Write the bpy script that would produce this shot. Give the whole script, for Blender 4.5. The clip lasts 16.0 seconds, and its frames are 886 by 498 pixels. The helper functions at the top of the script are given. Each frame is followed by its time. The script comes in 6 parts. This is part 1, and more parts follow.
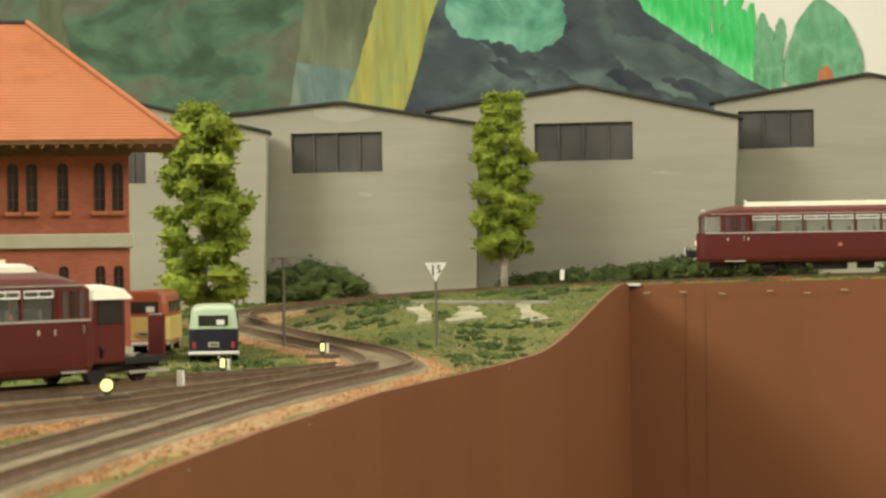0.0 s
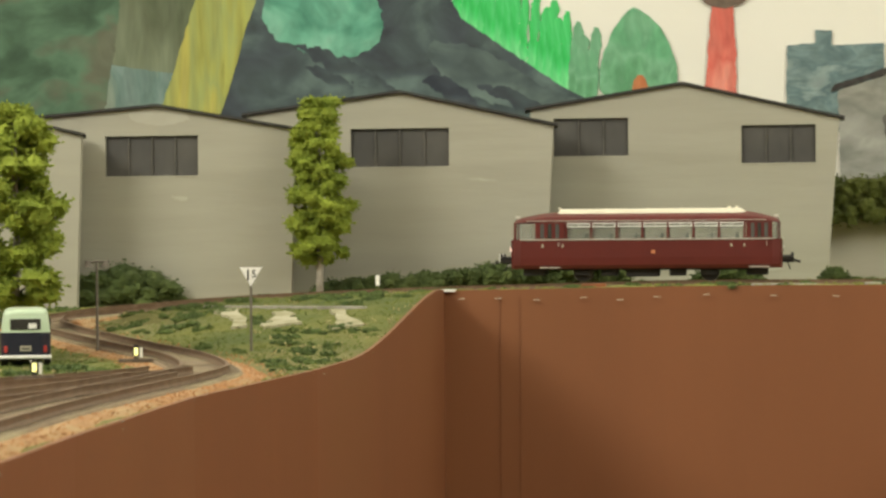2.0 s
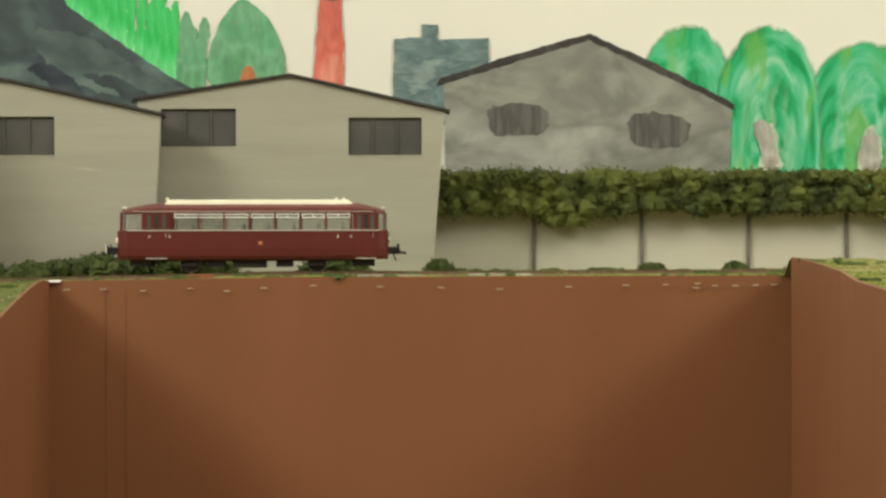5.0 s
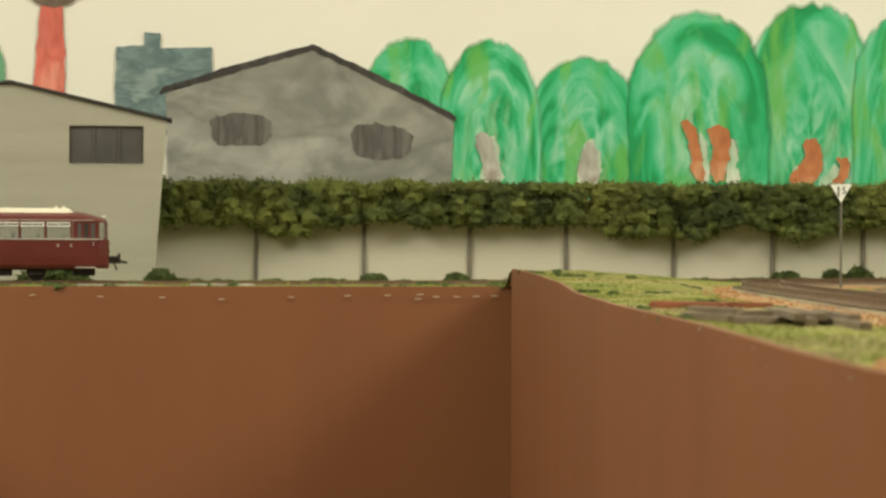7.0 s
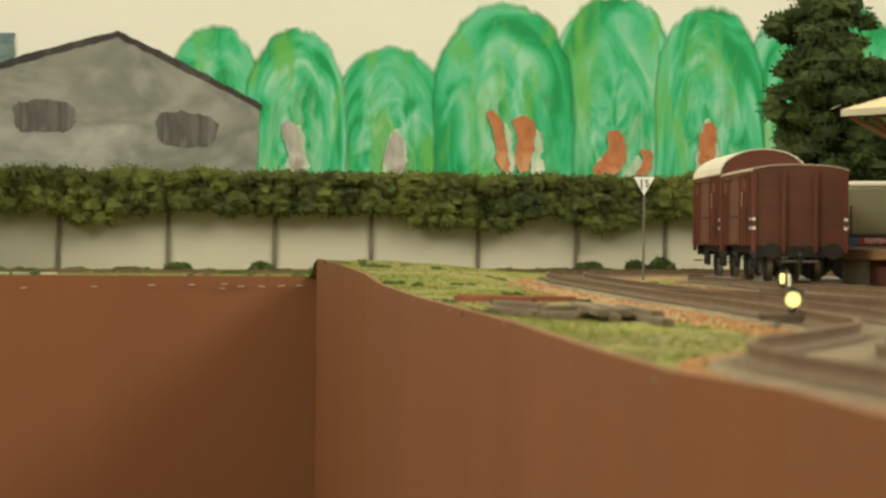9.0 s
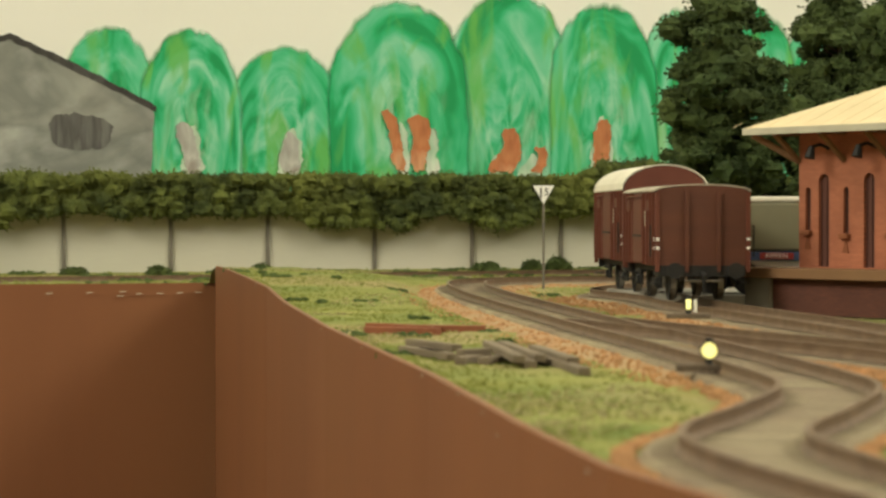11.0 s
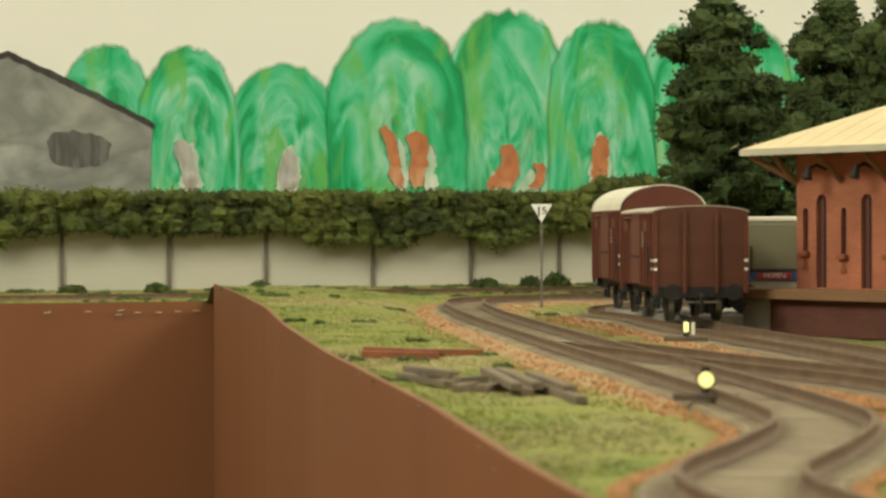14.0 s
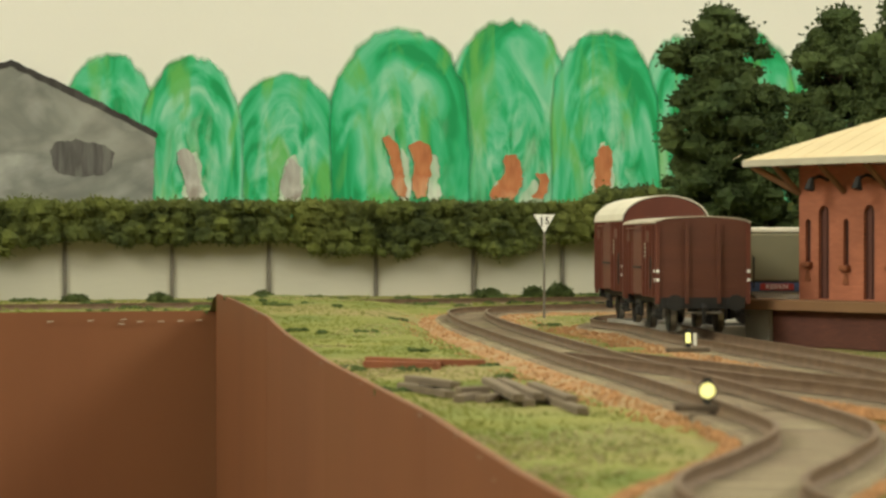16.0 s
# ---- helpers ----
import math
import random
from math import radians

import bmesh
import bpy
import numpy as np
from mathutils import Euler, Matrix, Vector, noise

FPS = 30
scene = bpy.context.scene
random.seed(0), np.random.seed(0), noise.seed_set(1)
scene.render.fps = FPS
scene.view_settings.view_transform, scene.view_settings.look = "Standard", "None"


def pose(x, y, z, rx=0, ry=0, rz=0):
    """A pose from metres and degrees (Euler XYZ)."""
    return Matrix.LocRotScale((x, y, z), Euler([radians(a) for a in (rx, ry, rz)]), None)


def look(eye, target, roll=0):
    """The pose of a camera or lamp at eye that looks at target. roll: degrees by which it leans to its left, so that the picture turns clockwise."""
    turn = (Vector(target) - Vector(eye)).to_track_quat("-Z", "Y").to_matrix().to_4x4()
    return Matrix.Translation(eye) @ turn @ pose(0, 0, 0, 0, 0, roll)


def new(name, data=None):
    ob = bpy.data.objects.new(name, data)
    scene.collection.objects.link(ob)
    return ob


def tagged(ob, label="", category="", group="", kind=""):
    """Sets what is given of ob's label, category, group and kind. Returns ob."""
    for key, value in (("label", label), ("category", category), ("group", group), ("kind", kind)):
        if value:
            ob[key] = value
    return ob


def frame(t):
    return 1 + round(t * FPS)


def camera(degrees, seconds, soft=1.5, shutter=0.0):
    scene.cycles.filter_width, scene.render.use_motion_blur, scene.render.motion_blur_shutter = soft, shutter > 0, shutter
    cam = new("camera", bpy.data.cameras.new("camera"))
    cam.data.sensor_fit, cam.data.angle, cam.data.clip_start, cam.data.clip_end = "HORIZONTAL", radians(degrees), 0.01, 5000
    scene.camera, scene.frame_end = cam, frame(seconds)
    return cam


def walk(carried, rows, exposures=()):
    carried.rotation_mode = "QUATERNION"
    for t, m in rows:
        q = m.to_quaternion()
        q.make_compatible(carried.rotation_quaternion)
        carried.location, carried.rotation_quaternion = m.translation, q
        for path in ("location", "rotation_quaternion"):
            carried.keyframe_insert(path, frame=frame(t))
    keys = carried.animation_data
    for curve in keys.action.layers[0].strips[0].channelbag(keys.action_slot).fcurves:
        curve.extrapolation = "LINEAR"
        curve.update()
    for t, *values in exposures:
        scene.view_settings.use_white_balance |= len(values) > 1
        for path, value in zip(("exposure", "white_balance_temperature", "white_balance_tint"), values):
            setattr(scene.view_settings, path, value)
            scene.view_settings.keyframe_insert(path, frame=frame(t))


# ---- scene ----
FOV = 2 * math.degrees(math.atan(784 / 4500))
cam = camera(FOV, 16.0, soft=2.6)
cam.data.dof.use_dof, cam.data.dof.focus_distance, cam.data.dof.aperture_fstop = True, 1.12, 68


def aim(x, y, z, yaw, pitch, roll):
    """A camera pose: yaw to the left, pitch up, roll about the view axis, in degrees."""
    return pose(x, y, z, 0, 0, yaw) @ pose(0, 0, 0, 90 + pitch) @ pose(0, 0, 0, 0, 0, roll)


walk(cam, [
    (0, aim(0.0000, 0.0000, 0.0000, 12.986, 0.055, -0.774)),
    (0.5, aim(0.0000, 0.0000, 0.0000, 11.770, 0.109, -0.440)),
    (1, aim(0.0000, 0.0000, 0.0000, 10.389, 0.080, -0.153)),
    (1.5, aim(0.0000, 0.0000, 0.0000, 9.514, 0.075, -0.199)),
    (2, aim(0.0000, 0.0000, 0.0000, 8.832, 0.135, -0.360)),
    (2.5, aim(0.0000, 0.0000, 0.0000, 8.175, 0.217, -0.496)),
    (3, aim(0.0000, 0.0000, 0.0000, 7.003, 0.198, -0.468)),
    (3.5, aim(0.0000, 0.0000, 0.0000, 5.504, 0.165, -0.211)),
    (4, aim(0.0000, 0.0000, 0.0000, 4.031, 0.113, -0.046)),
    (4.5, aim(0.0000, 0.0000, 0.0000, 2.426, -0.016, -0.066)),
    (5, aim(0.0000, 0.0000, 0.0000, -0.000, -0.101, -0.102)),
    (5.2, aim(0.0000, 0.0000, 0.0000, -0.937, -0.092, -0.082)),
    (7.3, aim(0.0000, 0.0000, 0.0000, -7.412, 0.162, 0.356)),
    (7.5, aim(0.0000, 0.0000, 0.0000, -8.294, -0.001, 0.461)),
    (8, aim(0.0000, 0.0000, 0.0000, -9.743, -0.211, 0.644)),
    (8.5, aim(0.0000, 0.0000, 0.0000, -10.560, -0.214, 0.719)),
    (9, aim(-0.0003, 0.0000, 0.0018, -10.648, -0.133, 0.534)),
    (9.5, aim(-0.0006, 0.0000, 0.0054, -11.147, -0.249, 0.419)),
    (10, aim(-0.0028, 0.0000, 0.0104, -11.796, -0.442, 0.248)),
    (10.2, aim(-0.0039, 0.0000, 0.0120, -12.212, -0.480, 0.184)),
    (12.3, aim(-0.0073, 0.0000, 0.0214, -13.499, -0.850, -0.024)),
    (12.5, aim(-0.0073, 0.0000, 0.0216, -13.461, -0.740, -0.017)),
    (13, aim(-0.0072, 0.0000, 0.0212, -13.362, -0.496, -0.067)),
    (13.5, aim(-0.0064, 0.0000, 0.0209, -13.175, -0.436, -0.179)),
    (14, aim(-0.0059, 0.0000, 0.0208, -13.207, -0.431, -0.163)),
    (14.5, aim(-0.0055, 0.0000, 0.0210, -13.282, -0.401, -0.072)),
    (15, aim(-0.0059, 0.0000, 0.0212, -13.326, -0.409, -0.037)),
    (15.5, aim(-0.0058, 0.0000, 0.0211, -13.238, -0.374, -0.052)),
    (16, aim(-0.0055, 0.0000, 0.0209, -13.129, -0.210, -0.029)),
], exposures=[(0, -0.14, 6400, 10), (5, -0.22, 6320, 9.5), (8, -0.28, 6780, 8), (10, -0.34, 6720, 7), (16, -0.38, 6480, 6.5)])

# ---- light ----
world = bpy.data.worlds.new("room_dark")
scene.world = world
world.use_nodes = True
world.node_tree.nodes["Background"].inputs[0].default_value = (1.0, 0.86, 0.66, 1)
world.node_tree.nodes["Background"].inputs[1].default_value = 0.12


def area(name, eye, target, sx, sy, watts, color):
    lamp = bpy.data.lights.new(name, "AREA")
    lamp.shape, lamp.size, lamp.size_y, lamp.energy, lamp.color = "RECTANGLE", sx, sy, watts, color
    ob = new(name, lamp)
    ob.matrix_world = look(eye, target)
    return ob


WARM = (0.965, 0.93, 0.775)
# Unseen area lights, added to brighten the layout; no fitting is modelled for them.
area("ceiling_lamp", (0.0, 0.62, 1.36), (0.0, 1.1, 0), 3.0, 0.5, 15, WARM)
area("ceiling_lamp", (0.0, -1.2, 1.32), (0.0, 0.9, -0.1), 3.0, 0.6, 8.5, WARM)
# Side pair, added so the left and right fascia boards come out brighter.
area("ceiling_lamp", (-1.5, 0.15, 1.20), (0.3, 0.7, -0.1), 1.2, 0.6, 46, WARM)
area("ceiling_lamp", (1.5, 0.15, 1.20), (-0.3, 0.7, -0.1), 1.2, 0.6, 37, WARM)

# ---- materials ----


def mat(name, c1, c2=None, scale=40, rough=0.8, metal=0.0, bump=0.0, bscale=None, c3=None, stretch=(1, 1, 1), detail=5.0, island=0.0, objrand=0.0, sharp=0.0, dist=0.001):
    """Two or three colours mixed by noise at two scales, with a fine relief."""
    m = bpy.data.materials.new(name)
    m.use_nodes = True
    nt = m.node_tree
    n, l = nt.nodes, nt.links
    b = n["Principled BSDF"]
    b.inputs["Roughness"].default_value, b.inputs["Metallic"].default_value = rough, metal
    co = n.new("ShaderNodeTexCoord")
    mp = n.new("ShaderNodeMapping")
    mp.inputs["Scale"].default_value = stretch
    l.new(co.outputs["Object"], mp.inputs[0])
    n1 = n.new("ShaderNodeTexNoise")
    n1.inputs["Scale"].default_value, n1.inputs["Detail"].default_value = scale, detail
    l.new(mp.outputs[0], n1.inputs["Vector"])
    ra = n.new("ShaderNodeValToRGB")
    c2 = c2 or tuple(0.75 * c for c in c1)
    ra.color_ramp.elements[0].position, ra.color_ramp.elements[1].position = 0.32 + sharp, 0.68 - sharp
    ra.color_ramp.elements[0].color, ra.color_ramp.elements[1].color = (*c1, 1), (*c2, 1)
    l.new(n1.outputs["Fac"], ra.inputs[0])
    out = ra.outputs[0]
    if c3:
        n2 = n.new("ShaderNodeTexNoise")
        n2.inputs["Scale"].default_value, n2.inputs["Detail"].default_value = scale * 0.23, 3
        l.new(mp.outputs[0], n2.inputs["Vector"])
        r2 = n.new("ShaderNodeValToRGB")
        r2.color_ramp.elements[0].position, r2.color_ramp.elements[1].position = 0.45, 0.62
        l.new(n2.outputs["Fac"], r2.inputs[0])
        mx = n.new("ShaderNodeMix")
        mx.data_type = "RGBA"
        l.new(r2.outputs[0], mx.inputs[0])
        l.new(out, mx.inputs[6])
        mx.inputs[7].default_value = (*c3, 1)
        out = mx.outputs[2]
    if island or objrand:
        src = n.new("ShaderNodeNewGeometry") if island else n.new("ShaderNodeObjectInfo")
        hs = n.new("ShaderNodeHueSaturation")
        mr = n.new("ShaderNodeMapRange")
        k = island or objrand
        mr.inputs[3].default_value, mr.inputs[4].default_value = 1 - k, 1 + k
        l.new(src.outputs["Random Per Island" if island else "Random"], mr.inputs[0])
        l.new(mr.outputs[0], hs.inputs["Value"])
        l.new(out, hs.inputs["Color"])
        out = hs.outputs[0]
    l.new(out, b.inputs["Base Color"])
    if bump:
        nb = n.new("ShaderNodeTexNoise")
        nb.inputs["Scale"].default_value, nb.inputs["Detail"].default_value = bscale or scale * 3, 4
        l.new(mp.outputs[0], nb.inputs["Vector"])
        bp = n.new("ShaderNodeBump")
        bp.inputs["Strength"].default_value, bp.inputs["Distance"].default_value = bump, dist
        l.new(nb.outputs["Fac"], bp.inputs["Height"])
        l.new(bp.outputs[0], b.inputs["Normal"])
    return m


def glow(name, color, strength):
    m = bpy.data.materials.new(name)
    m.use_nodes = True
    b = m.node_tree.nodes["Principled BSDF"]
    b.inputs["Base Color"].default_value = (*color, 1)
    b.inputs["Emission Color"].default_value = (*color, 1)
    b.inputs["Emission Strength"].default_value = strength
    return m


def glass(name, tint=(0.3, 0.32, 0.28), alpha=0.18, rough=0.05):
    m = bpy.data.materials.new(name)
    m.use_nodes = True
    b = m.node_tree.nodes["Principled BSDF"]
    b.inputs["Base Color"].default_value = (*tint, 1)
    b.inputs["Roughness"].default_value, b.inputs["Alpha"].default_value = rough, alpha
    return m


M = dict(
    sky=mat("cream_wall", (0.80, 0.785, 0.72), (0.75, 0.73, 0.66), 3, 0.9, bump=0.15, bscale=120),
    room=mat("room_paint", (0.62, 0.57, 0.47), (0.55, 0.5, 0.42), 3, 0.9),
    roomfloor=mat("room_floor", (0.24, 0.19, 0.14), (0.18, 0.14, 0.1), 6, 0.7),
    fascia=mat("brown_paint", (0.222, 0.083, 0.030), (0.190, 0.070, 0.0248), 7, 0.55, bump=0.05, bscale=60, c3=(0.21, 0.082, 0.029), stretch=(2.5, 2.5, 0.35)),
    joint=mat("dark_joint", (0.195, 0.073, 0.027), (0.17, 0.064, 0.024), 40, 0.7),
    niche=mat("red_brown_shutter", (0.135, 0.05, 0.034), (0.10, 0.038, 0.027), 90, 0.7, stretch=(1, 1, 0.3)),
    edge=mat("board_edge", (0.30, 0.20, 0.11), (0.2, 0.12, 0.06), 60, 0.8),
    grass=mat("flock_grass", (0.27, 0.265, 0.062), (0.135, 0.18, 0.035), 34, 0.95, bump=0.9, bscale=700, c3=(0.31, 0.25, 0.105), detail=9),
    grassgreen=mat("green_flock_ground", (0.165, 0.168, 0.036), (0.078, 0.105, 0.022), 24, 0.95, bump=0.9, bscale=700, c3=(0.18, 0.165, 0.06), detail=9),
    tuft=mat("green_flock", (0.165, 0.205, 0.038), (0.255, 0.26, 0.06), 24, 0.95, island=0.18),
    tuftgreen=mat("green_weed_flock", (0.095, 0.14, 0.026), (0.18, 0.205, 0.045), 22, 0.95, island=0.2),
    weed=mat("weed_flock", (0.052, 0.085, 0.022), (0.105, 0.145, 0.036), 60, 0.95, island=0.2, bump=0.8, bscale=900),
    sand=mat("pale_sand", (0.43, 0.395, 0.28), (0.24, 0.235, 0.12), 130, 0.95, bump=0.6, bscale=900, c3=(0.44, 0.41, 0.29)),
    straw=mat("straw_flock", (0.42, 0.37, 0.19), (0.31, 0.27, 0.12), 150, 0.95, island=0.3),
    ballast=mat("rust_ballast", (0.48, 0.27, 0.12), (0.31, 0.165, 0.075), 260, 0.95, bump=1.0, bscale=900, c3=(0.42, 0.29, 0.15), detail=8),
    stone=mat("ballast_stone", (0.47, 0.25, 0.11), (0.34, 0.18, 0.08), 120, 0.95, island=0.22),
    bed=mat("track_bed", (0.285, 0.215, 0.138), (0.20, 0.15, 0.098), 90, 0.9, bump=0.8, bscale=900, c3=(0.34, 0.29, 0.175), detail=8),
    rail=mat("rusty_rail", (0.19, 0.125, 0.078), (0.135, 0.085, 0.052), 200, 0.6, 0.2),
    sleeper=mat("brown_sleeper", (0.15, 0.11, 0.078), (0.10, 0.075, 0.053), 300, 0.9, bump=0.3, objrand=0.2),
    oldsleeper=mat("sanded_sleeper", (0.25, 0.195, 0.127), (0.185, 0.145, 0.095), 120, 0.9, bump=0.3),
    hall=mat("grey_render", (0.365, 0.352, 0.285), (0.295, 0.283, 0.222), 20, 0.9, bump=0.35, bscale=70, c3=(0.385, 0.37, 0.305), stretch=(0.3, 1, 2.2), detail=8),
    felt=mat("dark_roof_felt", (0.028, 0.025, 0.024), (0.045, 0.042, 0.038), 200, 0.9),
    pane=mat("dark_pane", (0.046, 0.044, 0.042), (0.080, 0.076, 0.068), 45, 0.6, stretch=(1, 1, 0.6)),
    mullion=mat("grey_mullion", (0.145, 0.135, 0.118), (0.10, 0.095, 0.083), 100, 0.7),
    chip=mat("pale_filler", (0.415, 0.40, 0.33), (0.36, 0.345, 0.285), 60, 0.9),
    hedge=mat("hedge_flock", (0.040, 0.054, 0.011), (0.108, 0.128, 0.024), 60, 0.95, island=0.14, sharp=0.06, c3=(0.125, 0.14, 0.026), bump=0.8, bscale=900),
    bush=mat("bush_flock", (0.040, 0.062, 0.014), (0.082, 0.108, 0.026), 60, 0.95, island=0.14, bump=0.8, bscale=900),
    foliage=mat("bright_foliage", (0.165, 0.225, 0.022), (0.30, 0.36, 0.042), 70, 0.95, island=0.14, bump=0.8, bscale=900),
    darkleaf=mat("dark_foliage", (0.028, 0.052, 0.012), (0.066, 0.094, 0.022), 45, 0.95, island=0.14, bump=0.8, bscale=900),
    trunk=mat("grey_bark", (0.36, 0.33, 0.28), (0.2, 0.17, 0.13), 160, 0.9, bump=0.4),
    darktrunk=mat("dark_bark", (0.07, 0.05, 0.03), (0.04, 0.03, 0.02), 160, 0.9),
    fence=mat("pale_concrete", (0.53, 0.505, 0.42), (0.46, 0.435, 0.355), 14, 0.9, bump=0.2, bscale=150, c3=(0.5, 0.47, 0.38), stretch=(0.6, 1, 2)),
    post=mat("grey_post", (0.17, 0.15, 0.12), (0.12, 0.105, 0.085), 80, 0.8),
    busred=mat("railbus_red", (0.112, 0.0155, 0.0115), (0.094, 0.013, 0.010), 60, 0.42),
    busroof=mat("roof_cream", (0.78, 0.74, 0.6), (0.68, 0.63, 0.5), 60, 0.6),
    oldroof=mat("wagon_roof_grey", (0.50, 0.44, 0.34), (0.38, 0.33, 0.25), 60, 0.8),
    silver=mat("silver_trim", (0.6, 0.57, 0.5), (0.5, 0.47, 0.42), 100, 0.4, 0.4),
    black=mat("black_chassis", (0.012, 0.011, 0.010), (0.02, 0.018, 0.016), 200, 0.7),
    seat=mat("seat_grey", (0.16, 0.17, 0.14), (0.12, 0.125, 0.1), 100, 0.9),
    white=mat("white_paint", (0.90, 0.895, 0.86), (0.86, 0.855, 0.81), 100, 0.5),
    ink=mat("black_ink", (0.02, 0.02, 0.02), (0.03, 0.03, 0.03), 100, 0.6),
    steel=mat("wheel_steel", (0.42, 0.4, 0.36), (0.3, 0.28, 0.25), 100, 0.35, 0.8),
    wagon=mat("wagon_brown", (0.145, 0.038, 0.020), (0.115, 0.030, 0.017), 70, 0.6, c3=(0.13, 0.04, 0.022), stretch=(1, 1, 0.4)),
    wagonend=mat("wagon_end_brown", (0.128, 0.041, 0.021), (0.10, 0.033, 0.018), 70, 0.65, stretch=(0.4, 0.4, 2)),
    brick=mat("red_brick", (0.29, 0.085, 0.045), (0.22, 0.06, 0.034), 300, 0.85, objrand=0.1, bump=0.15),
    mortar=mat("brick_mortar", (0.23, 0.085, 0.055), (0.19, 0.07, 0.045), 300, 0.9),
    tile=mat("clay_tile", (0.50, 0.175, 0.07), (0.40, 0.13, 0.05), 90, 0.75, island=0.08, c3=(0.46, 0.17, 0.075)),
    stoneband=mat("pale_stone", (0.52, 0.49, 0.38), (0.44, 0.41, 0.31), 90, 0.85),
    wood=mat("brown_timber", (0.24, 0.13, 0.06), (0.18, 0.09, 0.04), 70, 0.8, stretch=(0.3, 1, 1)),
    oldwood=mat("weathered_timber", (0.23, 0.18, 0.12), (0.12, 0.09, 0.06), 120, 0.9, stretch=(0.2, 1, 1)),
    rust=mat("rusty_steel", (0.27, 0.09, 0.035), (0.19, 0.06, 0.025), 120, 0.8),
    shedroof=mat("cream_roof", (0.74, 0.62, 0.39), (0.66, 0.54, 0.33), 50, 0.85, bump=0.2, bscale=200),
    concrete=mat("grey_concrete", (0.40, 0.38, 0.33), (0.22, 0.20, 0.165), 60, 0.9, bump=0.3),
    lamp=glow("signal_glow", (1.0, 0.93, 0.36), 1.05),
    headlamp=glow("headlamp_glow", (1.0, 0.72, 0.6), 0.9),
    glasspane=glass("window_glass"),
    darkglass=mat("dark_glass", (0.03, 0.03, 0.028), (0.05, 0.048, 0.042), 40, 0.15),
    vannavy=mat("navy_paint", (0.022, 0.024, 0.04), (0.018, 0.02, 0.034), 60, 0.3),
    vanmint=mat("mint_paint", (0.55, 0.68, 0.5), (0.5, 0.62, 0.45), 60, 0.35),
    yellow=mat("cream_yellow_paint", (0.72, 0.55, 0.19), (0.66, 0.5, 0.17), 60, 0.35),
    orange=mat("orange_red_paint", (0.42, 0.1, 0.035), (0.36, 0.085, 0.03), 60, 0.35),
    tarp=mat("olive_tarp", (0.20, 0.185, 0.11), (0.17, 0.155, 0.09), 60, 0.85),
    blue=mat("blue_paint", (0.07, 0.12, 0.25), (0.06, 0.1, 0.2), 60, 0.4),
    redpaint=mat("red_paint", (0.42, 0.05, 0.04), (0.36, 0.04, 0.035), 60, 0.4),
)


def wash(name, c1, c2, c3, scale=22, stretch=(1, 1, 0.45), swirl=1.1):
    """Streaky watercolour: broad pools of three tones, paler where the brush ran dry, with fine strokes."""
    m = bpy.data.materials.new(name)
    m.use_nodes = True
    n, l = m.node_tree.nodes, m.node_tree.links
    b = n["Principled BSDF"]
    b.inputs["Roughness"].default_value = 0.95
    co = n.new("ShaderNodeTexCoord")
    mp = n.new("ShaderNodeMapping")
    mp.inputs["Scale"].default_value = stretch
    l.new(co.outputs["Object"], mp.inputs[0])
    n1 = n.new("ShaderNodeTexNoise")
    n1.inputs["Scale"].default_value, n1.inputs["Detail"].default_value, n1.inputs["Distortion"].default_value = scale * 1.5, 6, swirl
    l.new(mp.outputs[0], n1.inputs["Vector"])
    ra = n.new("ShaderNodeValToRGB")
    el = ra.color_ramp.elements
    pale = tuple(min(0.8, 0.78 * c + 0.08) for c in c3)
    dark = tuple(0.62 * c for c in c1)
    el[0].position, el[0].color = 0.30, (*dark, 1)
    el[1].position, el[1].color = 0.74, (*(pale if max(c1) > 0.2 else c3), 1)
    for at, c in ((0.42, c1), (0.52, c2), (0.62, c3)):
        e = el.new(at)
        e.color = (*c, 1)
    l.new(n1.outputs["Fac"], ra.inputs[0])
    m2 = n.new("ShaderNodeMapping")
    m2.inputs["Scale"].default_value = (stretch[0] * 1.5, 1, stretch[2] * 0.9)
    m2.inputs["Rotation"].default_value = (0, 0.5, 0)
    l.new(co.outputs["Object"], m2.inputs[0])
    n2 = n.new("ShaderNodeTexNoise")
    n2.inputs["Scale"].default_value, n2.inputs["Detail"].default_value, n2.inputs["Distortion"].default_value = scale * 3.2, 5, 0.8
    l.new(m2.outputs[0], n2.inputs["Vector"])
    mr = n.new("ShaderNodeMapRange")
    mr.inputs[1].default_value, mr.inputs[2].default_value, mr.inputs[3].default_value, mr.inputs[4].default_value = 0.3, 0.7, 0.80, 1.20
    l.new(n2.outputs["Fac"], mr.inputs[0])
    hs = n.new("ShaderNodeHueSaturation")
    l.new(mr.outputs[0], hs.inputs["Value"])
    l.new(ra.outputs[0], hs.inputs["Color"])
    l.new(hs.outputs[0], b.inputs["Base Color"])
    return m


